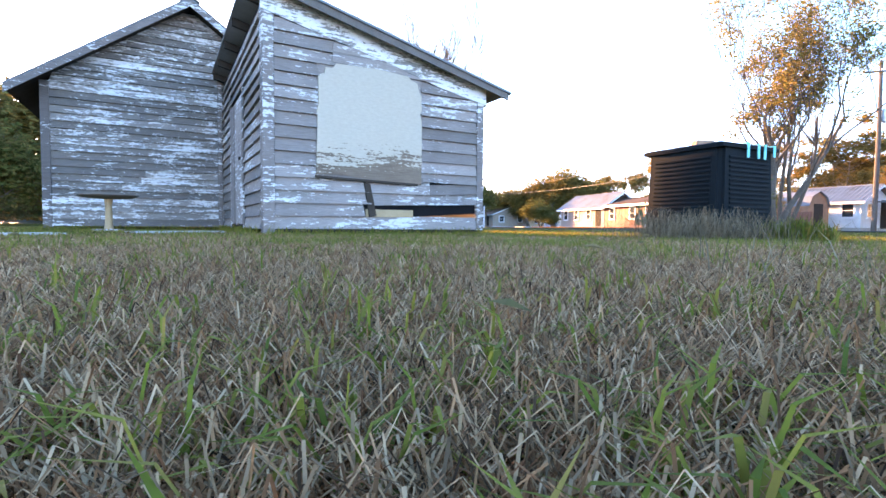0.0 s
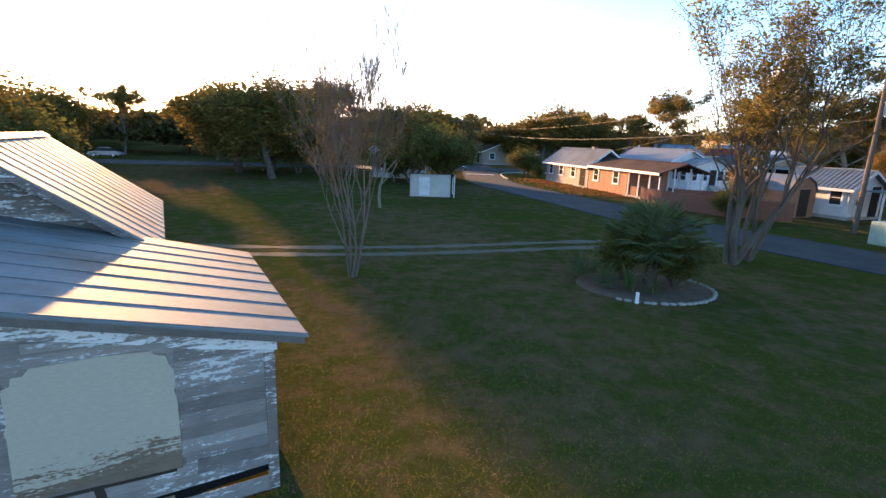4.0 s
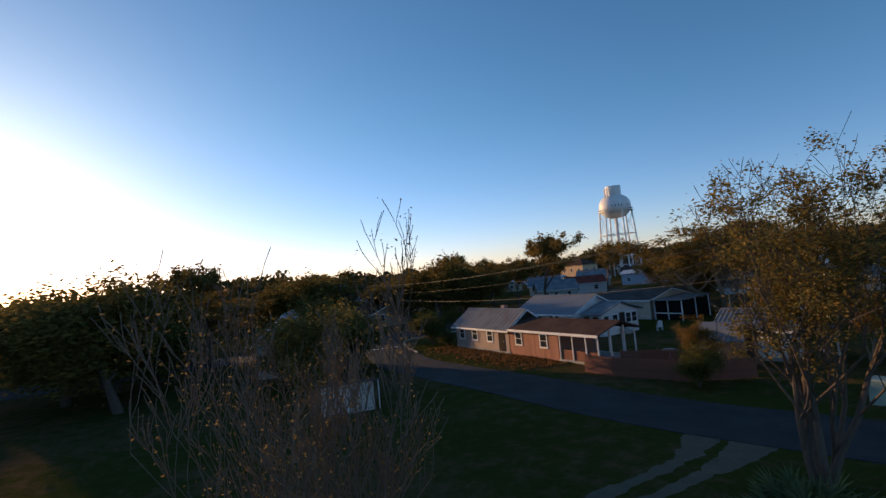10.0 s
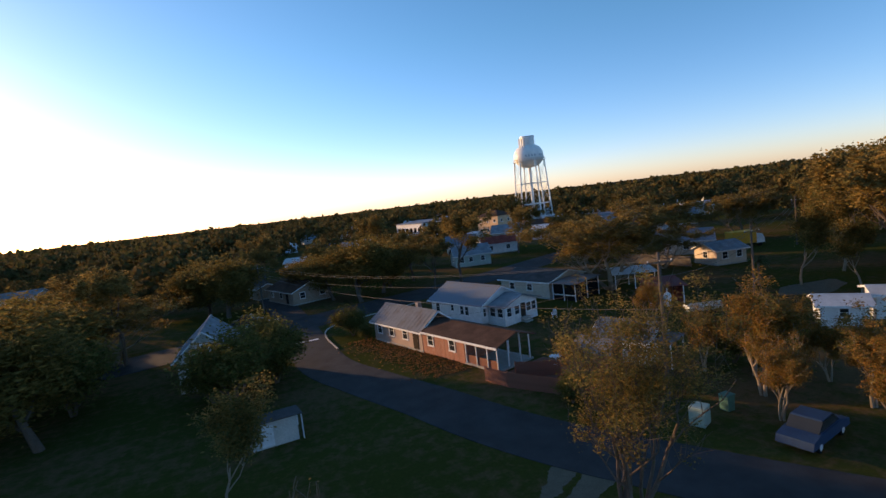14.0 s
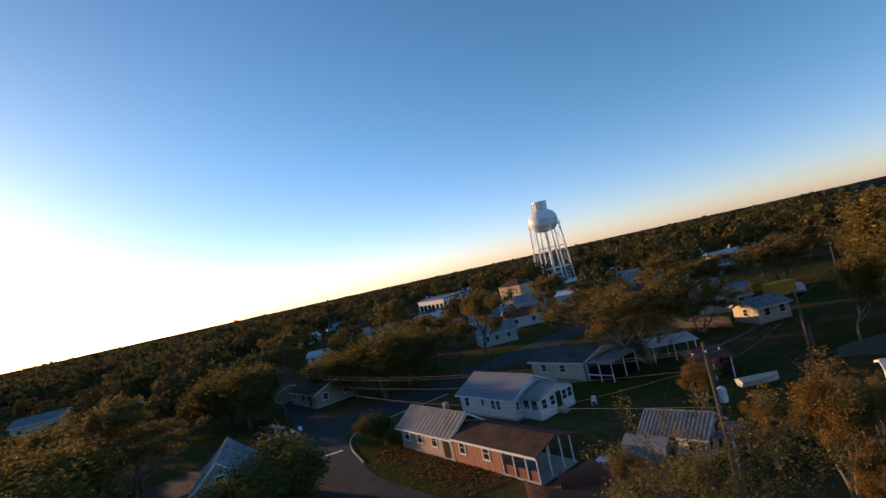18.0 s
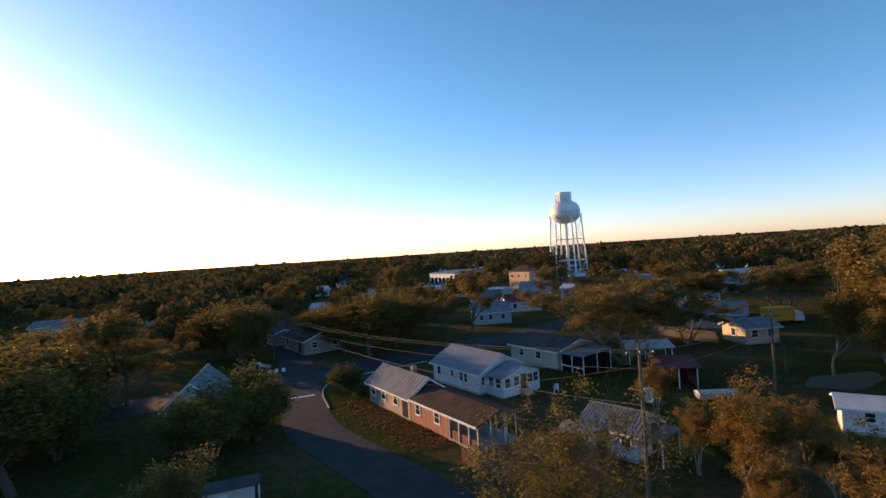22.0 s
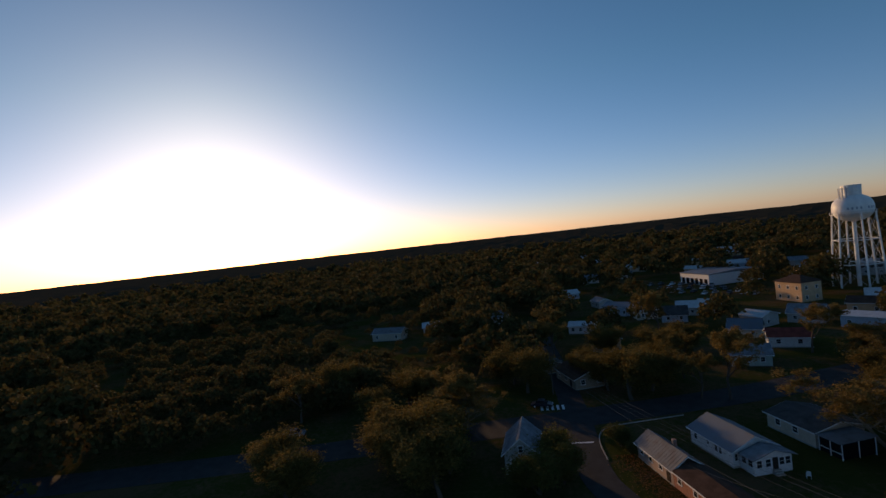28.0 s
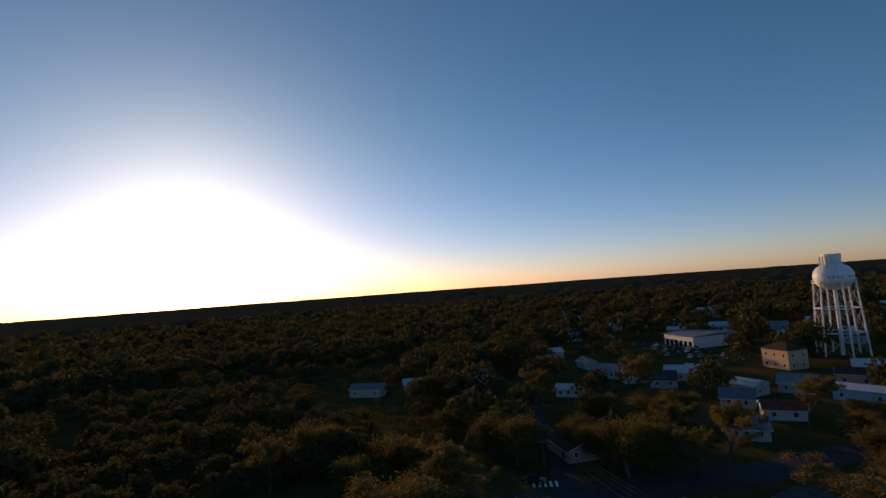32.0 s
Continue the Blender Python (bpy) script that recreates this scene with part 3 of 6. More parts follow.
def main_shed():
    ob = thing("shed", SHED @ Matrix.Translation((0, 4.4, 0)), "gabled clapboard shed with flaking white paint", "shed")
    X0, X1, PK, LOW, HIGH, D = -2.81, 1.63, -0.59, 2.52, 4.12, 6.5
    # shade between the gable boards, given as one near-black sheet
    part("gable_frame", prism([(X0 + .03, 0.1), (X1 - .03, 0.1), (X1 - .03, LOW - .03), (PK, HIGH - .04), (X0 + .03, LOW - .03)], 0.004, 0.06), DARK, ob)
    for x in (X0, X1 - 0.08):
        part("side_wall", box(x, 0.07, 0.05, x + 0.08, D, LOW), WOOD_FLAKED, ob)
    part("back_wall", prism([(X0, 0.05), (X1, 0.05), (X1, LOW), (PK, HIGH), (X0, LOW)], D, D + 0.1), WOOD_FLAKED, ob)
    z, e = 0.06, 0.128
    while z < HIGH - 0.16:
        a0, a1 = gable_span(z, X0, X1, PK, LOW, HIGH)
        b0, b1 = gable_span(z + e, X0, X1, PK, LOW, HIGH)
        mid = rng.uniform(-1.9, -0.7)
        a0, b0 = max(a0, X0 + 0.1), max(b0, X0 + 0.1)
        if rng.random() < 0.45 and a0 < mid - 0.3:
            clapboard(ob, WOOD_FLAKED, a0, mid, b0, mid, z, z + e + 0.02)
            clapboard(ob, WOOD_FLAKED, mid + 0.004, a1 - 0.02, mid + 0.004, b1 - 0.02, z, z + e + 0.02)
        else:
            clapboard(ob, WOOD_FLAKED, a0, a1 - 0.02, b0, b1 - 0.02, z, z + e + 0.02)
        z += e
    part("corner_post", box(X0 - 0.03, -0.045, 0.02, X0 + 0.10, 0.03, LOW - 0.02, 0.006), WOOD_TRIM, ob)
    part("corner_post", box(-0.13, -0.065, 0.02, -0.05, -0.045, 2.9, 0.004), WOOD_TRIM, ob)
    run, rise = PK - X0, HIGH - LOW
    for s in (-1, 1):
        eave_x, eave_z = PK + s * (run + 0.42), HIGH - rise * (run + 0.42) / run
        edge = lambda h0, h1: [(PK, HIGH + h0), (PK, HIGH + h1), (eave_x, eave_z + h1), (eave_x, eave_z + h0)]
        for i in range(5):
            y0 = -0.42 + i * 1.45
            part("roof_sheet", prism(edge(0.06, 0.09), y0 + 0.004, y0 + 1.45), ROOF_OLD, ob)
        for i in range(12):
            part("roof_rib", prism(edge(0.088, 0.102), -0.36 + i * 0.6, -0.32 + i * 0.6), ROOF_OLD, ob)
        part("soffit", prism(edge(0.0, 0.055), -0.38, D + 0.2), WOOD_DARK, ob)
        part("rake_board", prism(edge(-0.07, 0.058), -0.41, -0.382), WOOD_TRIM, ob, "worn white board along the gable edge")
    part("ridge_cap", prism([(PK - 0.16, HIGH + 0.02), (PK, HIGH + 0.13), (PK + 0.16, HIGH + 0.02), (PK, HIGH + 0.10)], -0.44, D + 0.3), ROOF_TIN, ob)


lean_to()
main_shed()


def birdbath():
    ob = thing("birdbath", Matrix.Translation((-4.75, 7.0, 0)), "low birdbath with a shallow grey dish beside the shed wall", "birdbath")
    part("foot", box(-0.17, -0.12, 0.0, 0.17, 0.12, 0.03, 0.008), WOOD_TRIM, ob)
    part("post", lathe([(0.06, 0.03), (0.048, 0.1), (0.042, 0.35), (0.055, 0.46)], 10), WOOD_TAN, ob)
    part("dish", lathe([(0.10, 0.455), (0.30, 0.47), (0.37, 0.50), (0.37, 0.52), (0.33, 0.515), (0.26, 0.49)], 14), WOOD_GREY, ob, "shallow grey dish")


birdbath()
for a, b, w in (((-3.50, 5.5), (-2.95, 6.45), 0.26), ((-4.1, 3.4), (-3.45, 4.4), 0.32)):
    ln = smooth_line([a, ((a[0] + b[0]) / 2 + 0.03, (a[1] + b[1]) / 2), b], 5)
    single("concrete_strip", ribbon(ln, [w * (1 + 0.1 * math.sin(i * 2.1)) for i in range(len(ln))], 0.0, 0.025), CONCRETE,
           "old concrete strip half sunk in the grass", "slab", group="concrete strips")


def compost_bin():
    ob = thing("compost_bin", Matrix.Translation((2.79, 5.22, 0)) @ Matrix.Rotation(radians(27.4), 4, "Z") @ Matrix.Scale(1.06, 4),
               "black ribbed plastic compost bin with turquoise tape", "compost bin")
    H, B, T = 0.88, 0.42, 0.395
    bm = bmesh.new()
    lo = [bm.verts.new((x * B, y * B, 0.0)) for x, y in ((-1, -1), (1, -1), (1, 1), (-1, 1))]
    hi = [bm.verts.new((x * T, y * T, H - 0.05)) for x, y in ((-1, -1), (1, -1), (1, 1), (-1, 1))]
    bm.faces.new(lo[::-1]), bm.faces.new(hi)
    for i in range(4):
        bm.faces.new((lo[i], lo[(i + 1) % 4], hi[(i + 1) % 4], hi[i]))
    bmesh.ops.bevel(bm, geom=[e for e in bm.edges if abs(e.verts[0].co.z - e.verts[1].co.z) > 0.5], offset=0.05, segments=3, affect="EDGES")
    part("body", bm, PLASTIC_BLACK, ob)
    lid = part("lid", lathe([(0.60, 0.0), (0.60, 0.035), (0.52, 0.055), (0.2, 0.07), (0.0001, 0.07)], 4), PLASTIC_BLACK, ob, "low domed lid",
               Matrix.Translation((0, 0, H - 0.05)) @ Matrix.Rotation(radians(45), 4, "Z"))
    for side in range(4):
        turn = Matrix.Rotation(radians(90 * side), 4, "Z")
        for i in range(17):
            z = 0.08 + i * 0.041
            y = -(B + (T - B) * z / H)
            bm = bmesh.new()
            add_box(bm, -0.30, y - 0.012, z, 0.30, y + 0.004, z + 0.022)
            bmesh.ops.bevel(bm, geom=bm.edges[:], offset=0.004, segments=1, affect="EDGES")
            part("rib", bm, PLASTIC_BLACK, ob, "", turn)
    for side, xs in ((0, ()), (0, (-0.08, 0.08, 0.18, 0.33)), (2, (-0.2, 0.12))):
        turn = Matrix.Rotation(radians(90 * side), 4, "Z")
        for x in xs:
            bm = bmesh.new()
            add_box(bm, x, -T - 0.035, H - 0.13 + 0.03 * (x > 0.3), x + 0.035, -T - 0.028, H + 0.0)
            add_box(bm, x, -T - 0.035, H + 0.0, x + 0.035, -T + 0.12, H + 0.006)
            part("tape_strip", bm, TAPE, ob, "turquoise tape", turn)
    brick = box(-0.11, -0.055, 0, 0.11, 0.055, 0.085, 0.015)
    single("paver_block", brick, plain("clay_block", (0.42, 0.24, 0.16), 0.9), "weathered clay block lying on the bin's lid", "block",
           m=Matrix.Translation((2.76, 5.28, H * 1.06 + 0.02)) @ Matrix.Rotation(radians(8), 4, "Z"))


compost_bin()

# houses ---------------------------------------------------------------------
def window(parent, m, w, h, frame_mat=None, bars=1):
    """A sash window: a frame proud of the wall, glass set back in it, a sill and a glazing bar. m: its foot's middle, facing -y."""
    f = frame_mat or WHITE
    win = part("window", box(-w / 2, -0.012, 0, w / 2, 0.0, h), DARK, parent, "", m)
    part("pane", box(-w / 2 + .05, -0.022, 0.05, w / 2 - .05, -0.0125, h - .05), GLASS, win)
    bm = bmesh.new()
    add_box(bm, -w / 2 - .06, -0.05, -.02, -w / 2 + .05, -0.0, h + .08)
    add_box(bm, w / 2 - .05, -0.05, -.02, w / 2 + .06, -0.0, h + .08)
    add_box(bm, -w / 2 + .05, -0.05, h - .05, w / 2 - .05, -0.0, h + .08)
    add_box(bm, -w / 2 + .05, -0.05, -.02, w / 2 - .05, -0.0, .05)
    for i in range(bars):
        add_box(bm, -w / 2 + .05, -0.035, h * (i + 1) / (bars + 1) - .02, w / 2 - .05, -0.0225, h * (i + 1) / (bars + 1) + .02)
    part("frame", bm, f, win)
    part("sill", box(-w / 2 - .1, -0.09, -.07, w / 2 + .1, -0.0, -.021), f, win)
    return win


def side_pose(side, at, L, W, z):
    """Where a window stands: on the front (-y), the end (+x), the back (+y) or the start (-x) of a house of L by W."""
    return {"f": Matrix.Translation((at, 0, z)), "e": Matrix.Translation((L, at, z)) @ Matrix.Rotation(radians(90), 4, "Z"),
            "b": Matrix.Translation((at, W, z)) @ Matrix.Rotation(radians(180), 4, "Z"),
            "s": Matrix.Translation((0, at, z)) @ Matrix.Rotation(radians(-90), 4, "Z")}[side]


def gable_house(label, place, angle, L, W, eave, ridge, wall, roof, wins=(), doors=(), over=0.4, name="house", category="house", group="", ends=None,
                seams=0, laps=0):
    """A house whose ridge runs along its length, local +x. wins: (side, along, sill, width, height)."""
    ob = thing(name, Matrix.Translation((*place, 0)) @ Matrix.Rotation(radians(angle), 4, "Z"), label, category, group)
    part("wall", prism([(0, 0), (W, 0), (W, eave), (W / 2, ridge - 0.06), (0, eave)], 0, L, "x"), wall, ob)
    if laps:
        z = 0.3
        while z < eave - 0.1:
            part("siding_lap", box(-0.012, -0.018, z, L + 0.012, -0.002, z + 0.03), wall, ob)
            z += laps
    part("footing", box(-0.04, -0.04, 0, L + 0.04, W + 0.04, 0.22), CONCRETE, ob)
    slope = (ridge - eave) / (W / 2)
    for s in (-1, 1):
        y0, y1 = W / 2, W / 2 + s * (W / 2 + over)
        z1 = ridge - slope * (W / 2 + over)
        half = part("roof", prism([(y0, ridge), (y0, ridge + 0.10), (y1, z1 + 0.10), (y1, z1)], -over, L + over, "x"), roof, ob)
        if seams:
            x = -over + 0.02
            while x < L + over:
                part("roof_seam", prism([(y0, ridge + 0.10), (y0, ridge + 0.135), (y1, z1 + 0.135), (y1, z1 + 0.10)], x, x + 0.03, "x"), roof, half)
                x += seams
        part("fascia", box(-over - .02, min(y1, y1 + s * .03), z1 - 0.08, L + over + .02, max(y1, y1 + s * .03), z1 + 0.09), WHITE, ob)
        for x in (-over - 0.025, L + over + 0.003):
            part("rake_board", prism([(y0, ridge - 0.08), (y0, ridge + 0.09), (y1, z1 + 0.09), (y1, z1 - 0.08)], x, x + 0.022, "x"), WHITE, ob)
    part("ridge_cap", prism([(W / 2 - .18, ridge + .05), (W / 2, ridge + .15), (W / 2 + .18, ridge + .05), (W / 2, ridge + .12)], -over, L + over, "x"), roof, ob)
    if ends:
        part("gable_panel", prism([(0.1, eave + .05), (W - .1, eave + .05), (W / 2, ridge - .15)], L + 0.002, L + 0.03, "x"), ends, ob)
    for side, at, sill, w, h in wins:
        window(ob, side_pose(side, at, L, W, sill), w, h)
    for side, at, w in doors:
        d = part("door", box(-w / 2, -0.04, 0.05, w / 2, -0.001, 2.1), WOOD_DARK, ob, "", side_pose(side, at, L, W, 0.12))
        part("casing", box(-w / 2 - .09, -0.05, 2.1, w / 2 + .09, -0.001, 2.2), WHITE, d)
        part("door_knob", lathe([(0.03, 0), (0.035, 0.03), (0.0001, 0.05)], 8), STEEL, d, "", Matrix.Translation((w / 2 - .1, -0.04, 1.0)) @ Matrix.Rotation(radians(90), 4, "X"))
    return ob


def post(parent, x, y, h, mat=None, r=0.06, z0=0.0):
    return part("post", box(x - r, y - r, z0, x + r, y + r, h, 0.008), mat or WHITE, parent)


def fence(label, points, h, mat, gap=0.15, w=0.14, group=""):
    """A board fence along points, every board and post a part."""
    ob = thing("fence", Matrix.Identity(4), label, "fence", group)
    plank = None
    for (ax, ay), (bx, by) in zip(points[:-1], points[1:]):
        d = Vector((bx - ax, by - ay, 0))
        ln, ang = d.length, math.atan2(d.y, d.x)
        m = Matrix.Translation((ax, ay, 0)) @ Matrix.Rotation(ang, 4, "Z")
        for z in (0.3, h - 0.25):
            part("rail", box(0, 0.012, z, ln, 0.05, z + 0.08), mat, ob, "", m)
        for i in range(int(ln / gap)):
            if plank is None:
                bm = box(0, -0.012, 0.04, w, 0.01, h)
                plank = bpy.data.meshes.new("fence_board")
                bm.to_mesh(plank)
                bm.free()
                plank.materials.append(mat)
            part("fence_board", plank, mat, ob, "", m @ Matrix.Translation((i * gap, 0, rng.uniform(-.03, .02))))
        for i in range(int(ln / 2.4) + 1):
            post(ob, 0, 0, h + 0.05, mat, 0.05).matrix_basis = m @ Matrix.Translation((i * 2.4, 0.06, 0))
    return ob


ROW = -75.1                      # the heading of the houses along the road
ALONG = Vector((0.257, -0.966, 0))
ACROSS = Vector((0.966, 0.257, 0))


def pink_house():
    ob = gable_house("pink brick bungalow with a pale tin roof", (14.5, 60.6), ROW, 9.2, 4.2, 2.35, 3.78, BRICK_PINK, ROOF_TIN,
                     [("f", 1.2, 0.95, 0.9, 1.2), ("f", 3.6, 0.95, 0.9, 1.2), ("f", 6.2, 0.95, 0.9, 1.2), ("e", 3.4, 0.9, 0.8, 1.1), ("s", 2.1, 0.9, 1.0, 1.2)],
                     [("f", 8.1, 0.95)], ends=WOOD_DARK, seams=0.62)
    # the long low wing with the brown roof, open as a porch at its end
    wing = part("wing", box(9.2, 0.03, 0, 15.6, 4.2, 2.28), BRICK_PINK, ob)
    for x in (10.6, 13.9):
        window(wing, Matrix.Translation((x, 0.03, 0.95)), 0.85, 1.1)
    part("wing_roof", prism([(-0.45, 2.24), (-0.45, 2.34), (2.1, 3.12), (2.1, 3.02)], 9.62, 20.3, "x"), ROOF_BROWN, ob, "brown shingled roof of the wing")
    part("wing_roof", prism([(2.104, 3.02), (2.104, 3.12), (4.65, 2.34), (4.65, 2.24)], 9.62, 20.3, "x"), ROOF_BROWN, ob, "brown shingled roof of the wing")
    part("wing_ridge", prism([(1.95, 3.10), (2.1, 3.16), (2.25, 3.10), (2.1, 3.13)], 9.64, 20.3, "x"), ROOF_BROWN, ob)
    part("wing_fascia", box(9.64, -0.48, 2.16, 20.3, -0.452, 2.36), WHITE, ob)
    part("wing_end", prism([(0.1, 2.29), (4.1, 2.29), (2.1, 2.95)], 15.5, 15.58, "x"), WOOD_DARK, ob)
    part("porch_floor", box(15.6, 0.0, 0, 19.9, 4.4, 0.18), CONCRETE, ob)
    for x in (15.8, 17.2, 18.6, 19.8):
        for y in (0.05, 4.1):
            post(ob, x, y, 2.32, WHITE, 0.045, 0.18)
    for y in (1.4, 2.9):
        post(ob, 19.8, y, 2.68, WHITE, 0.05, 0.18)
    part("porch_wall", box(15.6, 0.1, 0.18, 19.8, 0.16, 0.95), FENCE_RED, ob, "low red board wall of the porch")
    part("porch_beam", box(15.6, -0.02, 2.1, 20.0, 0.1, 2.26), WOOD_DARK, ob)
    part("chimney", box(4.4, 3.0, 2.6, 4.9, 3.5, 4.1), BRICK_PINK, ob)


pink_house()
HOUSE_POSE = Matrix.Translation((14.5, 60.6, 0)) @ Matrix.Rotation(radians(ROW), 4, "Z")
patio = thing("patio", HOUSE_POSE, "reddish brick patio beside the porch", "patio", kind="structure")
paver = bpy.data.meshes.new("paver")
bm = box(0, 0, 0, 0.58, 0.58, 0.06, 0.008)
bm.to_mesh(paver)
bm.free()
PAVER = plain("red_paver", (0.26, 0.12, 0.085), 0.9, grain=2.0, bump=0.3)
paver.materials.append(PAVER)
for i in range(7):
    for j in range(8):
        part("paver", paver, PAVER, patio, "", Matrix.Translation((20.4 + i * 0.6, 0.3 + j * 0.6, rng.uniform(0, 0.012))))
table = thing("garden_table", HOUSE_POSE @ Matrix.Translation((22.6, 4.2, 0.066)), "white round garden table on the patio", "table")
part("tabletop", lathe([(0.02, 0.70), (0.52, 0.70), (0.55, 0.72), (0.52, 0.74), (0.02, 0.74)], 20), WHITE, table)
part("stem", lathe([(0.06, 0.05), (0.04, 0.3), (0.06, 0.70)], 10), WHITE, table)
part("foot", lathe([(0.30, 0.0), (0.28, 0.03), (0.06, 0.06)], 12), WHITE, table)
fence("red painted board fence along the road", [(17.9, 40.6), (18.6, 38.2), (21.0, 34.2), (24.4, 32.6)], 1.25, FENCE_RED)
fence("red painted board fence beside the white house", [(20.2, 39.6), (23.2, 37.6)], 1.3, FENCE_RED)


def white_house():
    ob = gable_house("white clapboard house with a weathered grey roof", (23.6, 65.0), ROW, 9.4, 6.6, 2.45, 4.05, SIDING_WHITE, ROOF_BLUE,
                     [("f", 1.3, 1.0, 0.8, 1.2), ("f", 4.2, 1.3, 0.6, 0.8), ("f", 6.0, 1.0, 0.7, 1.2), ("f", 6.9, 1.0, 0.7, 1.2), ("e", 0.5, 1.0, 0.5, 1.0)], [], seams=0, laps=0.22)
    porch = part("sun_porch", box(9.43, 1.0, 0.0, 12.2, 6.5, 2.25), SIDING_WHITE, ob)
    for y in (1.7, 3.0, 5.0, 5.9):
        window(porch, Matrix.Translation((12.2, y, 1.0)) @ Matrix.Rotation(radians(90), 4, "Z"), 0.8, 1.05)
    for x in (10.3, 11.5):
        window(porch, Matrix.Translation((x, 1.0, 1.0)), 0.9, 1.05)
    part("door", box(12.205, 3.65, 0.2, 12.24, 4.45, 2.15), WOOD_DARK, ob)
    W2 = 3.75
    for s in (-1, 1):
        part("porch_roof", prism([(W2, 3.25), (W2, 3.35), (W2 + s * 3.25, 2.32), (W2 + s * 3.25, 2.22)], 9.85, 12.7, "x"), ROOF_GREY, ob)
    part("porch_gable", prism([(1.0, 2.25), (6.5, 2.25), (3.75, 3.2)], 12.16, 12.22, "x"), SIDING_WHITE, ob)
    for i in range(3):
        part("step", box(12.25 + i * 0.3, 3.5, 0, 12.55 + i * 0.3, 4.6, 0.54 - i * 0.18), CONCRETE, ob)


white_house()


def porch_house():
    ob = gable_house("low beige house with a dark roof and a screened porch", (36.9, 69.5), ROW, 9.0, 8.0, 2.4, 3.4, SIDING_BEIGE, ROOF_DARK,
                     [("f", 2.2, 1.0, 1.0, 1.0), ("f", 5.5, 1.0, 1.0, 1.0), ("e", 6.0, 1.0, 1.0, 1.0)])
    part("porch_roof", prism([(-0.4, 2.3), (-0.4, 2.36), (5.6, 2.62), (5.6, 2.56)], 9.42, 13.4, "x"), ROOF_TIN, ob, "silver porch roof")
    for x in (9.6, 11.4, 13.2):
        for y in (0.0, 2.6, 5.2):
            post(ob, x, y, 2.3 + 0.043 * y, WHITE, 0.05)
    part("porch_screen", box(9.6, 0.06, 0.1, 13.1, 0.075, 2.28), DARK, ob, "dark insect screen")
    part("porch_screen", box(13.15, 0.06, 0.1, 13.165, 5.2, 2.3), DARK, ob, "dark insect screen")
    part("porch_rail", box(9.6, 0.0, 0.75, 13.2, 0.05, 0.85), WHITE, ob)


porch_house()


def carport(label, place, angle, L, W, h, roof, cat="carport"):
    ob = thing("carport", Matrix.Translation((*place, 0)) @ Matrix.Rotation(radians(angle), 4, "Z"), label, cat)
    part("roof", prism([(-0.3, h), (-0.3, h + .07), (W + .3, h + .42), (W + .3, h + .35)], -0.3, L + .3, "x"), roof, ob)
    for x in (0.1, L / 2, L - 0.1):
        for y in (0.1, W - 0.1):
            post(ob, x, y, h + 0.04 + 0.06 * y, WHITE, 0.05)
    return ob


carport("carport with a white metal roof under the big tree", (47.8, 57.6), -30, 5.4, 3.6, 2.2, ROOF_WHITE)
cp = carport("red framed open shed with a dark roof", (43.6, 47.6), -32, 3.8, 4.2, 2.3, RED, "shed")
part("back_wall", box(0.0, 4.05, 0, 3.8, 4.12, 2.4), RED, cp)
part("side_wall", box(3.72, 0.2, 0, 3.78, 4.0, 2.3), RED, cp)


def small_white_shed():
    ob = thing("shed", Matrix.Translation((-0.1, 39.9, 0)) @ Matrix.Rotation(radians(2), 4, "Z"), "small white metal shed with a sloping roof", "shed")
    part("wall", prism([(0, 0), (2.6, 0), (2.6, 1.35), (0, 1.72)], 0, 3.1, "x"), SIDING_AGED, ob)
    ob.children[0].matrix_basis = Matrix.Identity(4)
    part("roof", prism([(-0.15, 1.75), (-0.15, 1.80), (2.8, 1.38), (2.8, 1.33)], -0.12, 3.5, "x"), ROOF_DARK, ob)
    for y, h in ((-0.05, 1.74), (2.5, 1.36)):
        post(ob, 3.4, y, h, STEEL, 0.04)
    part("door", box(0.7, -0.03, 0.1, 1.5, -0.002, 1.5), STEEL, ob)


small_white_shed()


def tin_house():
    ob = gable_house("white house with an old tin roof behind the oak", (27.5, 38.4), -67.5, 4.3, 3.6, 2.2, 3.2, SIDING_WHITE, ROOF_OLD,
                     [("f", 1.5, 1.0, 0.8, 1.1), ("f", 3.5, 0.95, 0.8, 1.0), ("e", 1.0, 0.95, 0.7, 1.0)], [("e", 2.8, 0.9)], seams=0.3)
    part("porch_roof", prism([(0.2, 2.0), (0.2, 2.06), (3.4, 2.06), (3.4, 2.0)], 4.74, 6.2, "x"), ROOF_TIN, ob)
    for y in (0.4, 3.2):
        post(ob, 6.0, y, 2.0, WHITE, 0.05)


tin_house()


def gambrel_shed():
    ob = thing("shed", Matrix.Translation((24.4, 37.4, 0)) @ Matrix.Rotation(radians(-67.5), 4, "Z"), "brown garden shed with a barn-shaped roof", "shed")
    out = [(0, 0), (2.4, 0), (2.4, 1.7), (2.05, 2.35), (1.2, 2.75), (0.35, 2.35), (0, 1.7)]
    part("wall", prism(out, 0, 3.0, "x"), plain("brown_siding", (0.34, 0.17, 0.10), 0.8), ob)
    for a, b in ((2, 3), (3, 4), (4, 5), (5, 6)):
        (y0, z0), (y1, z1) = out[a], out[b]
        part("roof", prism([(y0, z0 + .02), (y0, z0 + .07), (y1, z1 + .07), (y1, z1 + .02)], -0.12, 3.12, "x"), ROOF_TIN, ob)
    part("door", box(3.003, 0.7, 0.08, 3.03, 1.7, 1.9), WOOD_DARK, ob)


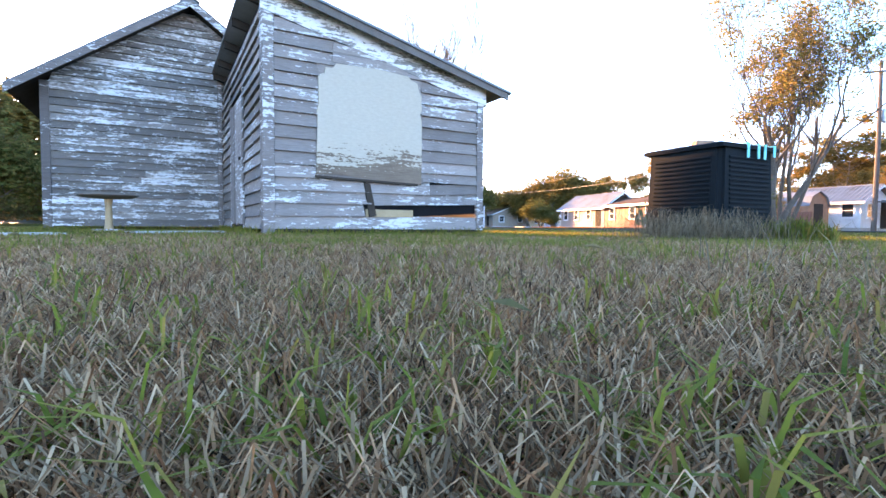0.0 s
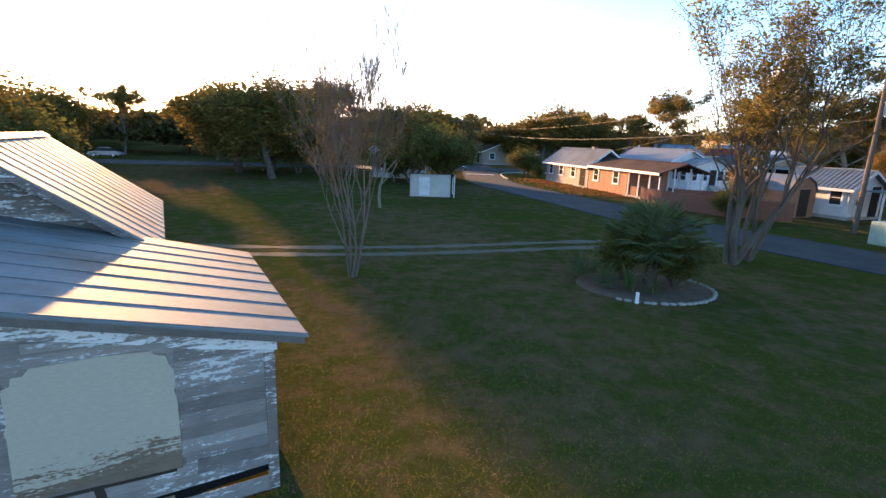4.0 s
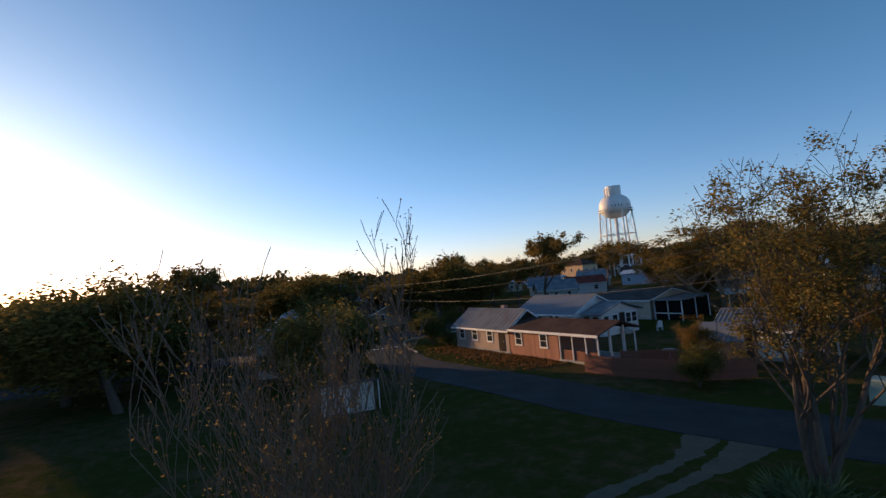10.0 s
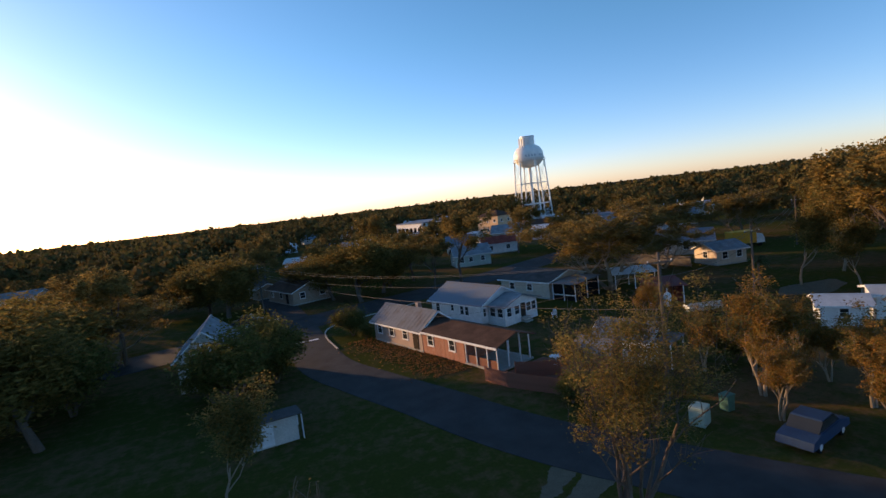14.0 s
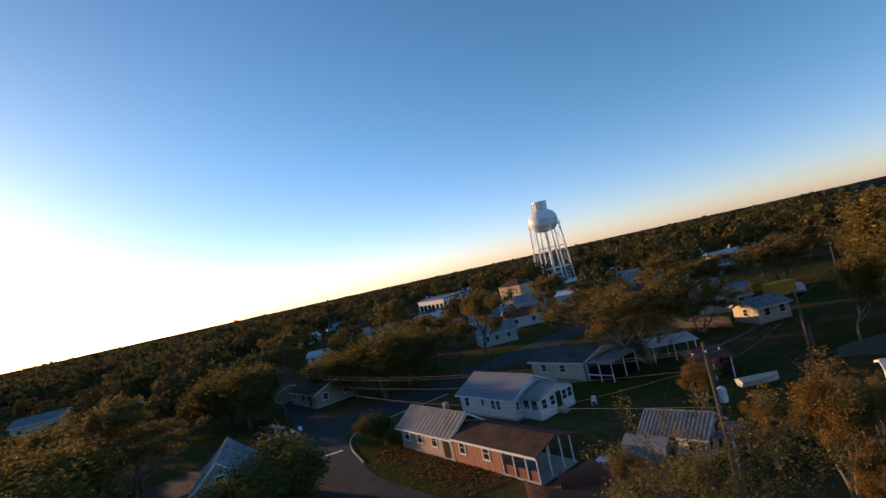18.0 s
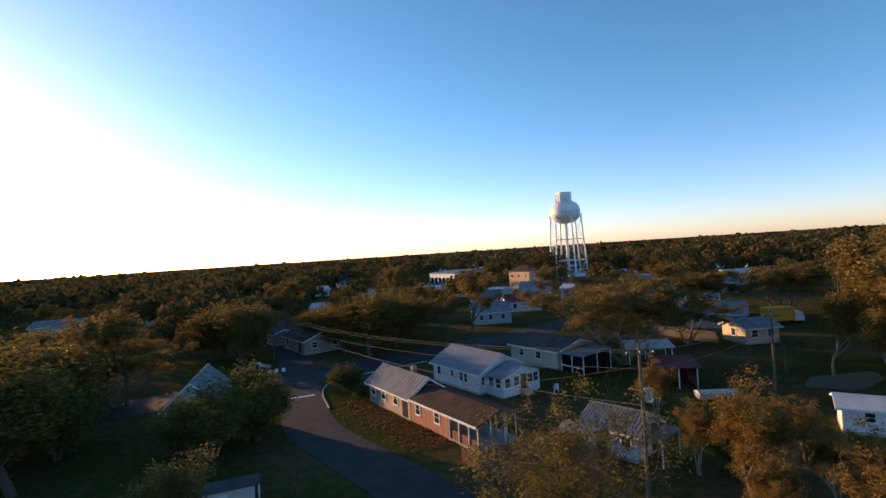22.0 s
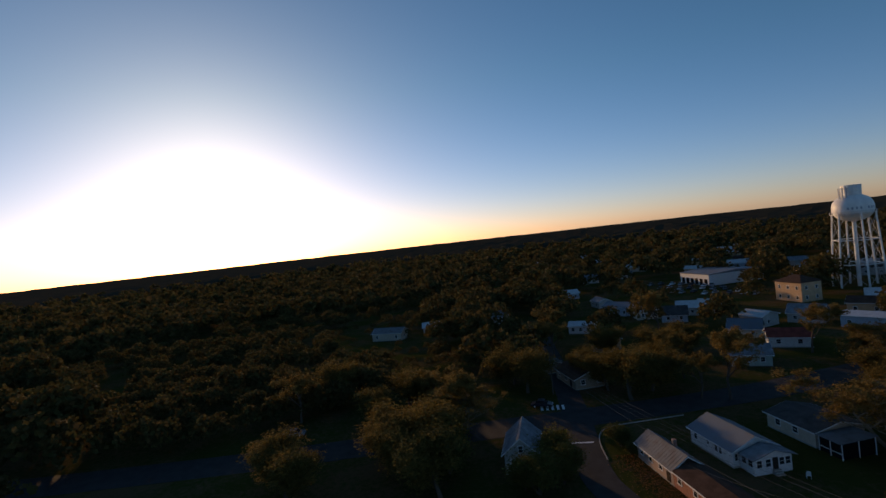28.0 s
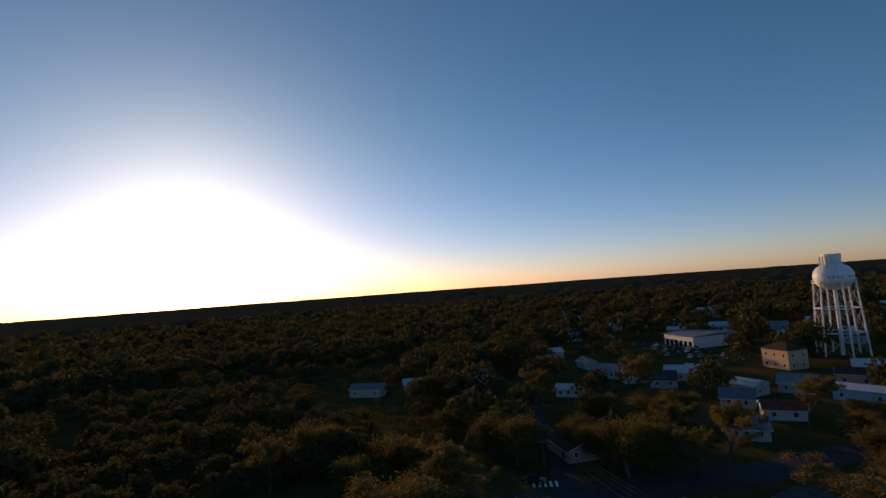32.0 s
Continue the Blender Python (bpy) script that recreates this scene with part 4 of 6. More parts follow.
gambrel_shed()
gable_house("brown brick house at the corner with a shed roof porch", (6.2, 104.0), ROW + 2, 11.0, 7.5, 2.4, 3.9, BRICK_TAN, ROOF_BROWN,
            [("f", 2, 1, 1, 1.1), ("f", 6, 1, 1, 1.1), ("e", 1.8, 1, 1, 1.1), ("e", 5.6, 1, 1, 1.1)], [("f", 8.6, 0.95)])
gable_house("tan outbuilding beside the corner house", (3.0, 112.0), ROW + 2, 5.0, 4.0, 2.3, 3.0, BRICK_TAN, ROOF_DARK, [("f", 2, 1, 1, 1)])
gable_house("white cottage with a pale low roof", (14.5, 152.0), -20, 8.0, 6.0, 2.7, 3.7, SIDING_WHITE, ROOF_WHITE, [("f", 1.5, 1, 1, 1.1), ("f", 4, 1, 1, 1.1), ("f", 6.5, 1, 1, 1.1)])
gable_house("tall narrow white house with a steep gable among bushes", (-0.4, 56.5), 86, 8.0, 5.0, 3.3, 5.5, SIDING_AGED, ROOF_GREY,
            [("s", 1.3, 1.0, .8, 1.2), ("s", 3.7, 1.0, .8, 1.2), ("s", 2.5, 3.3, .7, 1.0), ("f", 2, 1, .8, 1.2), ("b", 3, 1, .8, 1.2), ("b", 6, 1, .8, 1.2)])
gable_house("long pale barn with a blue metal roof", (30.5, 181.0), -38, 13.0, 10.0, 3.4, 4.6, SIDING_BLUE, ROOF_BLUE, [("f", 3, 1, 1, 1.2), ("f", 9, 1, 1, 1.2)], name="barn", category="barn")
gable_house("grey-roofed cottage with a white front", (69.0, 58.2), -14, 5.2, 5.2, 2.4, 3.4, SIDING_BEIGE, ROOF_GREY, [("f", 1.4, 1, 1, 1.1), ("f", 3.9, 1, 1, 1.1), ("s", 2.6, 1, 1, 1.1)])
gable_house("house with a broad blue metal roof", (73.5, 74.0), -48, 9.5, 7.0, 2.6, 4.3, SIDING_BEIGE, ROOF_BLUE, [("f", 2, 1, 1, 1.1), ("f", 5, 1, 1, 1.1), ("f", 8, 1, 1, 1.1)])
gable_house("house with a pale metal roof", (80.5, 85.0), -48, 9.0, 7.5, 2.7, 4.4, SIDING_WHITE, ROOF_WHITE, [("f", 3, 1, 1, 1.1), ("f", 6, 1, 1, 1.1)])
gable_house("small white shed with a pale roof", (46.6, 31.6), -52, 3.4, 3.2, 2.1, 2.6, SIDING_WHITE, ROOF_WHITE, [("f", 1.7, 1, .7, .8)], name="shed", category="shed")
gable_house("pale trailer house with a flat tin roof", (50.8, 29.4), -52, 7.0, 3.6, 2.5, 2.9, SIDING_WHITE, ROOF_WHITE, [("f", 1.5, 1, .8, 1), ("f", 5.2, 1, .8, 1)])
gable_house("pale green cottage with a grey roof", (45.5, 103.5), -15, 8.0, 6.0, 2.7, 4.4, SIDING_GREEN, ROOF_GREY, [("f", 1.5, 1, .9, 1.1), ("f", 3.5, 1, .9, 1.1), ("f", 6.2, 1, .9, 1.1), ("s", 3, 1, .9, 1.1)])
gable_house("white house with a red roof", (60.0, 117.0), -18, 9.0, 7.0, 2.7, 4.2, SIDING_WHITE, ROOF_RED, [("f", 2, 1, 1, 1.1), ("f", 6.5, 1, 1, 1.1)])
FENCE_GREY = plain("grey_fence_wood", (0.15, 0.135, 0.125), 0.9, grain=3)
fence("long grey board fence behind the yards", [(65.5, 74.0), (67.0, 61.0)], 1.7, FENCE_GREY, 0.3, 0.28)


SIDING_PINK = plain("pinkish_stucco", (0.42, 0.30, 0.25), 0.8, grain=1.0, bump=0.2)


def hip_house(label, place, angle, L, W, eave, ridge, wall, roof, floors, cols, name="house", category="house"):
    ob = thing(name, Matrix.Translation((*place, 0)) @ Matrix.Rotation(radians(angle), 4, "Z"), label, category)
    part("wall", box(0, 0, 0, L, W, eave), wall, ob)
    o, i = 0.5, W / 2
    v = [(-o, -o, eave), (L + o, -o, eave), (L + o, W + o, eave), (-o, W + o, eave), (i, W / 2, ridge), (L - i, W / 2, ridge),
         (-o, -o, eave - .12), (L + o, -o, eave - .12), (L + o, W + o, eave - .12), (-o, W + o, eave - .12)]
    part("roof", (v, [(0, 1, 5, 4), (1, 2, 5), (2, 3, 4, 5), (3, 0, 4), (6, 7, 1, 0), (7, 8, 2, 1), (8, 9, 3, 2), (9, 6, 0, 3), (9, 8, 7, 6)]), roof, ob)
    step = eave / floors
    for f in range(floors):
        for c in range(cols):
            window(ob, Matrix.Translation((L * (c + .5) / cols, 0, f * step + 0.9)), 1.0, 1.2)
        for c in range(max(1, cols - 1)):
            window(ob, side_pose("s", W * (c + .5) / max(1, cols - 1), L, W, f * step + 0.9), 1.0, 1.2)
            window(ob, side_pose("e", W * (c + .5) / max(1, cols - 1), L, W, f * step + 0.9), 1.0, 1.2)
    return ob


hip_house("two-storey pink-grey house with a dark hipped roof", (74.5, 89.5), -48, 8.5, 8.0, 5.2, 7.0, SIDING_PINK, ROOF_DARK, 2, 3)
hip_house("two-storey orange stucco building with a brown hipped roof", (94.6, 184.0), -72, 11.0, 8.5, 7.0, 9.2, SIDING_TAN, ROOF_BROWN, 2, 3, "apartment_building", "building")


def store():
    ob = thing("store", Matrix.Translation((83.5, 255.0, 0)) @ Matrix.Rotation(radians(-72), 4, "Z"), "long white commercial building with a blue-grey roof", "store")
    part("wall", box(0, 0, 0, 21, 30, 5.4), SIDING_WHITE, ob)
    part("roof", prism([(-0.4, 5.4), (-0.4, 5.6), (15, 6.6), (30.4, 5.6), (30.4, 5.4)], -0.4, 21.4, "x"), ROOF_BLUE, ob)
    for i in range(6):
        part("bay_door", box(1.2 + i * 3.3, -0.05, 0.2, 3.4 + i * 3.3, -0.002, 3.2), DARK, ob)


store()


def box_truck(place, angle):
    ob = thing("box_truck", Matrix.Translation((*place, 0)) @ Matrix.Rotation(radians(angle), 4, "Z"), "parked truck with a yellow box body", "truck")
    part("cargo_box", box(0, 0, 0.7, 4.6, 2.3, 3.0, 0.05), YELLOW, ob)
    part("cab", prism([(4.65, 0.6), (6.2, 0.6), (6.2, 1.3), (5.8, 2.2), (4.65, 2.3)], 0.1, 2.2), WHITE, ob)
    part("windscreen", prism([(6.18, 1.36), (6.21, 1.36), (5.85, 2.14), (5.82, 2.14)], 0.25, 2.05), GLASS, ob)
    for x in (0.9, 5.3):
        for y in (0.12, 2.0):
            w = part("wheel", lathe([(0.25, 0), (0.42, 0.02), (0.42, 0.2), (0.25, 0.22)], 14), PLASTIC_BLACK, ob, "", Matrix.Translation((x, y + .22, 0.42)) @ Matrix.Rotation(radians(90), 4, "X"))


box_truck((84.8, 66.8), -20)


def car(place, angle, paint, label):
    ob = thing("car", Matrix.Translation((*place, 0.03)) @ Matrix.Rotation(radians(angle), 4, "Z"), label, "car", "parked cars")
    part("body", prism([(0.0, 0.35), (0.1, 0.75), (0.9, 0.9), (3.4, 0.92), (4.3, 0.72), (4.4, 0.35)], 0, 1.75), paint, ob)
    part("cabin", prism([(0.95, 0.9), (1.45, 1.4), (2.75, 1.42), (3.4, 0.92)], 0.12, 1.63), GLASS, ob)
    part("roof", prism([(1.42, 1.40), (1.5, 1.46), (2.7, 1.47), (2.8, 1.41)], 0.15, 1.6), paint, ob)
    for x in (0.85, 3.5):
        for y in (0.2, 1.8):
            w = part("wheel", lathe([(0.18, 0), (0.31, 0.02), (0.31, 0.18), (0.18, 0.2)], 14), PLASTIC_BLACK, ob, "", Matrix.Translation((x, y, 0.31)) @ Matrix.Rotation(radians(90), 4, "X"))
            part("rim", lathe([(0.17, 0.0), (0.17, 0.21), (0.02, 0.22)], 10), STEEL, w)
    for y in (0.2, 1.3):
        part("headlight", box(4.33, y, 0.55, 4.40, y + 0.25, 0.68), WHITE, ob)
    return ob


CAR_PAINTS = [plain("white_car", (0.75, 0.75, 0.75), 0.3), plain("grey_car", (0.25, 0.26, 0.28), 0.3, 0.3), plain("dark_car", (0.03, 0.035, 0.05), 0.3), plain("red_car", (0.3, 0.03, 0.03), 0.3)]
car((-0.8, 84.2), -12, CAR_PAINTS[2], "dark car waiting at the crossing")
car((25.3, 20.3), 8, plain("blue_car", (0.02, 0.05, 0.11), 0.5), "blue car parked among the trees")
car((-50.0, 75.0), 12, CAR_PAINTS[1], "grey car parked on the street")
for i in range(24):
    car((70 + (i % 8) * 3.4 + rng.uniform(-1, 1), 226 + (i // 8) * 16 - (i % 8) * 4.2), rng.choice((52, 55, 235)), CAR_PAINTS[(i * 7) % 3], "car parked in the store's lot")
for i in range(5):
    single("crosswalk_bar", box(1.2 + i * 1.05, 82.4, 0.042, 1.7 + i * 1.05, 85.0, 0.046), WHITE, "worn white crosswalk bar on the asphalt", "road marking", "crosswalk bars")
single("stop_line", box(5.3, 66.4, 0.042, 8.9, 66.85, 0.046), WHITE, "white stop line on the asphalt", "road marking")
kerb = smooth_line([(9.9, 60), (9.8, 66), (10.6, 70.2), (12.8, 72.6), (17, 73.9), (26, 76)])
single("kerb", ribbon(kerb, [0.16] * len(kerb), 0.0, 0.13), CONCRETE, "pale concrete kerb round the corner", "kerb", kind="structure")


def water_tower():
    X, Y = 132.0, 198.0
    ob = thing("water_tower", Matrix.Translation((X, Y, 0)) @ Matrix.Rotation(radians(18), 4, "Z"), "white steel water tower on splayed legs", "water tower")
    part("tank", mesh_of("tank", *lathe([(0.6, 25.6), (3.0, 26.0), (5.0, 27.0), (6.2, 28.4), (6.7, 30.0), (6.7, 31.6), (6.3, 33.2), (5.2, 34.7), (3.4, 35.8), (1.6, 36.3), (0.3, 36.4)], 40), TANK_WHITE, smooth=True), TANK_WHITE, ob)
    part("balcony", lathe([(6.5, 28.6), (7.4, 28.6), (7.4, 28.75), (6.5, 28.75)], 40), STEEL, ob)
    part("balcony_rail", lathe([(7.32, 29.6), (7.38, 29.6), (7.38, 29.7), (7.32, 29.7)], 40), STEEL, ob)
    for k in range(20):
        w = 2 * math.pi * k / 20
        part("rail_post", tube([(7.35 * math.cos(w), 7.35 * math.sin(w), 28.75), (7.35 * math.cos(w), 7.35 * math.sin(w), 29.65)], [0.05, 0.05], 4), STEEL, ob)
    part("antenna_ring", lathe([(3.1, 36.0), (3.2, 36.0), (3.3, 39.9), (3.2, 39.9)], 14), TANK_WHITE, ob, "white screen round the antennas")
    part("antenna_ring_floor", lathe([(0.2, 36.45), (3.1, 36.48), (3.1, 36.6), (0.2, 36.62)], 14), STEEL, ob)
    for a, b in ((-4.6, 1.0), (-5.0, -0.6), (-4.2, -1.6)):
        part("antenna", box(a - .25, b - .25, 34.4, a + .25, b + .25, 39.0), STEEL, ob)
    for k in range(6):
        w = 2 * math.pi * k / 6
        c, s = math.cos(w), math.sin(w)
        part("leg", tube([(8.6 * c, 8.6 * s, 0), (6.75 * c, 6.75 * s, 29.0)], [0.36, 0.32], 10), TANK_WHITE, ob)
        c2, s2 = math.cos(w + math.pi / 3), math.sin(w + math.pi / 3)
        for z in (9.0, 18.5):
            r = 8.6 - 1.85 * z / 29
            part("strut", tube([(r * c, r * s, z), (r * c2, r * s2, z)], [0.2, 0.2], 6), TANK_WHITE, ob)
        for z0, z1 in ((0.5, 9.0), (9.0, 18.5), (18.5, 28.0)):
            r0, r1 = 8.6 - 1.85 * z0 / 29, 8.6 - 1.85 * z1 / 29
            part("tie_rod", tube([(r0 * c, r0 * s, z0), (r1 * c2, r1 * s2, z1)], [0.06, 0.06], 4), STEEL, ob)
            part("tie_rod", tube([(r1 * c, r1 * s, z1), (r0 * c2, r0 * s2, z0)], [0.06, 0.06], 4), STEEL, ob)
    part("riser", tube([(0, 0, 0), (0, 0, 25.8)], [0.7, 0.7], 12), TANK_WHITE, ob)
    bars = bmesh.new()
    for i, (w, h) in enumerate(((0.9, 1.3), (0.9, 1.3), (0.8, 1.3), (0.8, 1.3), (0.0, 0), (1.1, 1.3), (0.9, 1.3), (0.8, 1.3))):
        if not w:
            continue
        ang = radians(-152 + i * 11.5)
        add_box(bars, -w * 0.35, -0.03, 30.3, w * 0.35, 0.03, 30.3 + h * 0.75, Matrix.Rotation(ang + math.pi / 2, 4, "Z") @ Matrix.Translation((0, -6.73, 0)))
    part("lettering", bars, plain("faded_blue", (0.34, 0.39, 0.45), 0.6), ob, "faded lettering, too small to read")


water_tower()


def pole(place, h, label, arms=True, can=False):
    ob = thing("utility_pole", Matrix.Translation((*place, 0)) @ Matrix.Rotation(radians(-20), 4, "Z"), label, "utility pole", "utility poles")
    part("shaft", tube([(0, 0, 0), (0.03, 0, h * .5), (0, 0.02, h)], [0.14, 0.12, 0.095], 9), POLE_WOOD, ob)
    if arms:
        part("crossarm", box(-0.9, -0.16, h - 0.7, 0.9, -0.08, h - 0.6), POLE_WOOD, ob)
        for x in (-0.8, 0.0, 0.8):
            part("insulator", lathe([(0.03, 0), (0.05, 0.05), (0.03, 0.12)], 8), STEEL, ob, "", Matrix.Translation((x, -0.12, h - 0.6)))
    if can:
        part("transformer", lathe([(0.2, 0), (0.26, 0.05), (0.26, 0.75), (0.2, 0.82), (0.08, 0.9)], 14), STEEL, ob, "grey transformer can", Matrix.Translation((0.4, 0, h - 3.6)))
    return ob


POLES = {"a": (25.6, 29.3, 10.0), "b": (50.8, 40.2, 8.6), "c": (4.4, 92.0, 8.2), "d": (92.0, 60.0, 8.6), "e": (1.5, 128.0, 9.0), "f": (-12.6, 172.0, 9.0)}
pole(POLES["a"][:2], 10.0, "tall wooden utility pole with a transformer beside the road", True, True)
for k in "bcdef":
    pole(POLES[k][:2], POLES[k][2], "wooden utility pole among the houses")


def wire(a, b, sag, r=0.012):
    pts = [Vector(a).lerp(Vector(b), t / 12) - Vector((0, 0, sag * 4 * (t / 12) * (1 - t / 12))) for t in range(13)]
    single("power_line", tube(pts, [r] * 13, 4), WIRE, "thin power line sagging between poles", "cable", "power lines")


for p, q, sag in (("a", "c", 1.4), ("a", "b", 0.7), ("c", "e", 0.8), ("e", "f", 1.0), ("b", "d", 0.9)):
    for dx, dz in ((-0.5, -0.5), (0.5, -0.5), (0.0, -1.6)):
        A, B = POLES[p], POLES[q]
        wire((A[0] + dx, A[1], A[2] + dz), (B[0] + dx, B[1], B[2] + dz), sag)
wire((25.6, 29.3, 6.2), (4.4, 92.0, 6.4), 1.5, 0.022)
wire((25.6, 29.3, 8.6), (17.6, 51.2, 3.6), 0.5)
single("utility_box", box(-0.5, -0.45, 0, 0.5, 0.45, 1.15, 0.03), plain("pale_green_box", (0.30, 0.38, 0.32), 0.6), "pale green utility box beside the road", "utility box",
       m=Matrix.Translation((24.4, 26.0, 0)) @ Matrix.Rotation(radians(20), 4, "Z"))
bin_ = thing("wheeled_bin", Matrix.Translation((26.8, 25.9, 0)), "dark green wheeled refuse bin", "bin")
part("body", prism([(0, 0.05), (0.55, 0.05), (0.62, 1.0), (-0.05, 1.0)], 0, 0.6), GREEN, bin_)
part("lid", box(-0.08, -0.03, 1.0, 0.66, 0.63, 1.07, 0.01), GREEN, bin_)


# yard clutter ---------------------------------------------------------------
def covered_boat():
    ob = thing("boat", Matrix.Translation((45.3, 42.0, 0.35)) @ Matrix.Rotation(radians(-25), 4, "Z"), "small boat under a pale cover on the grass", "boat")
    xs = np.linspace(-1.9, 1.9, 9)
    verts, faces = [], []
    for x in xs:
        w = 0.75 * (1 - max(0, (x - 0.2) / 1.75) ** 2) + 0.02
        verts += [(x, -w * 0.6, 0), (x, -w, 0.55), (x, 0, 0.78), (x, w, 0.55), (x, w * 0.6, 0)]
    for i in range(8):
        a = i * 5
        faces += [(a + k, a + k + 1, a + k + 6, a + k + 5) for k in (0, 3)] + [(a, a + 5, a + 9, a + 4)]
    part("hull", (verts, faces + [(0, 4, 3, 2, 1)]), STEEL, ob)
    part("cover", ([(x, y, z + 0.012) for x, y, z in verts], [(i * 5 + k, i * 5 + k + 1, i * 5 + k + 6, i * 5 + k + 5) for i in range(8) for k in (1, 2)]), SIDING_BEIGE, ob, "pale cloth cover")
    for x in (-1.2, 0.9):
        part("trestle", box(x - 0.05, -0.45, -0.35, x + 0.05, 0.45, 0.0), WOOD_DARK, ob)


def garden_chair(place, angle):
    ob = thing("garden_chair", Matrix.Translation((*place, 0)) @ Matrix.Rotation(radians(angle), 4, "Z"), "white plastic garden chair on the lawn", "chair")
    part("seat", box(-0.26, -0.25, 0.40, 0.26, 0.25, 0.44, 0.01), WHITE, ob)
    part("backrest", prism([(-0.26, 0.44), (0.26, 0.44), (0.22, 1.0), (0.1, 1.06), (-0.1, 1.06), (-0.22, 1.0)], 0.23, 0.27), WHITE, ob)
    for x in (-0.25, 0.21):
        part("armrest", box(x, -0.22, 0.64, x + 0.04, 0.24, 0.67), WHITE, ob)
        for y in (-0.23, 0.2):
            part("leg", box(x, y, 0, x + 0.04, y + 0.04, 0.64 if y < 0 else 0.42), WHITE, ob)


def crumpled_tarp(place, size, mat, label):
    bm = bmesh.new()
    bmesh.ops.create_icosphere(bm, subdivisions=3, radius=1.0)
    g = random.Random(int(place[0] * 10))
    for v in bm.verts:
        k = 1 + 0.18 * math.sin(5 * v.co.x + 3 * v.co.y) + g.uniform(-.06, .06)
        v.co = Vector((v.co.x * size * k, v.co.y * size * 0.7 * k, max(0, v.co.z) * size * 0.55 * k))
    single("crumpled_tarp", bm, mat, label, "tarp", m=Matrix.Translation((*place, 0)))


covered_boat()
garden_chair((33.7, 52.5), 160)
crumpled_tarp((34.2, 27.9), 1.1, GREEN, "dark green tarp thrown over a heap")
crumpled_tarp((47.2, 37.0), 0.9, RED, "dull red tarp over a heap beside the shed")
lot = [(61.5 + (5.0 + 0.6 * math.sin(5 * a)) * math.cos(a), 40.4 + (2.4 + 0.4 * math.cos(3 * a)) * math.sin(a)) for a in np.linspace(0, 2 * math.pi, 33)[:-1]]
single("dirt_lot", ([(*p, 0.012) for p in lot] + [(*p, 0.0) for p in lot], [tuple(range(32))] + [(i, i + 32, (i + 1) % 32 + 32, (i + 1) % 32) for i in range(32)]), SAND,
       "bare sandy lot among the trees", "dirt lot", kind="structure")
pad = thing("wood_pallet", Matrix.Translation((40.0, 44.0, 0)) @ Matrix.Rotation(0.5, 4, "Z"), "grey wooden pallet lying in the yard", "pallet")
for i in range(6):
    part("slat", box(-0.6, -0.5 + i * 0.18, 0.1, 0.6, -0.4 + i * 0.18, 0.12), FENCE_GREY, pad)
for x in (-0.58, -0.05, 0.48):
    part("runner", box(x, -0.5, 0, x + 0.1, 0.5, 0.1), FENCE_GREY, pad)

# plants ---------------------------------------------------------------------
def limbs(seed, h, trunk, spread, levels, forks, start=0.3, lean=0.0, stems=1, gnarl=0.25, splay=0.3, rise=0.15):
    """The skeleton of a tree: tapered limbs as (points, radii) and the tips on which leaves grow."""
    r = random.Random(seed)
    out, tips = [], []

    def grow(p, d, length, rad, level):
        pts, rads = [p], [rad]
        n = 4 if level < 2 else 3
        q, dd = p.copy(), d.copy()
        for i in range(n):
            dd = (dd + Vector((r.uniform(-1, 1), r.uniform(-1, 1), r.uniform(-0.55, 0.55) + rise)) * gnarl).normalized()
            q = q + dd * length / n
            pts.append(q.copy())
            rads.append(max(0.008, rad * (1 - 0.62 * (i + 1) / n)))
            if level >= levels - 1:
                tips.append(q.copy())
        out.append((pts, rads, level))
        if level < levels:
            k = forks if level else forks + 1
            for j in range(k):
                f = r.uniform(start if level == 0 else 0.35, 1.0)
                idx = min(n, max(1, round(f * n)))
                base = pts[idx]
                w = r.uniform(0, 2 * math.pi)
                side = Vector((math.cos(w), math.sin(w), r.uniform(0.1, 0.7)))
                nd = (dd * (1 - spread) + side * spread).normalized()
                grow(base, nd, length * r.uniform(0.5, 0.78), rads[idx] * r.uniform(0.5, 0.75), level + 1)

    for s in range(stems):
        w = 2 * math.pi * s / max(1, stems) + r.uniform(-.4, .4)
        tilt = 0.0 if stems == 1 else splay
        d = Vector((math.cos(w) * tilt + lean, math.sin(w) * tilt, 1)).normalized()
        grow(Vector((0.18 * math.cos(w), 0.18 * math.sin(w), -0.05)) if stems > 1 else Vector((0, 0, -0.05)), d, h * r.uniform(0.5, 0.62), trunk * (1 if stems == 1 else 0.72), 0)
    return out, tips


def leaf_cloud(seed, tips, count, size, scatter, flat=0.35):
    """Many small leaf sprays round the tips, each a bent pair of triangles, as (verts, faces)."""
    g = np.random.default_rng(seed)
    t = np.array([tuple(p) for p in tips])
    c = t[g.integers(0, len(t), count)] + g.normal(0, scatter, (count, 3)) * (1, 1, 0.8)
    a = g.normal(0, 1, (count, 3))
    a[:, 2] *= flat
    a /= np.linalg.norm(a, axis=1, keepdims=True)
    b = np.cross(a, g.normal(0, 1, (count, 3)))
    b /= np.linalg.norm(b, axis=1, keepdims=True)
    s = size * g.uniform(0.5, 1.5, (count, 1))
    n = np.cross(a, b) * s * 0.25
    v = np.stack([c - a * s, c + b * s * 0.45 + n, c + a * s, c - b * s * 0.45 + n], 1).reshape(-1, 3)
    i = np.arange(count)[:, None] * 4
    f = np.concatenate([i + (0, 1, 2), i + (0, 2, 3)], 1).reshape(-1, 3)
    return v.tolist(), f.tolist()


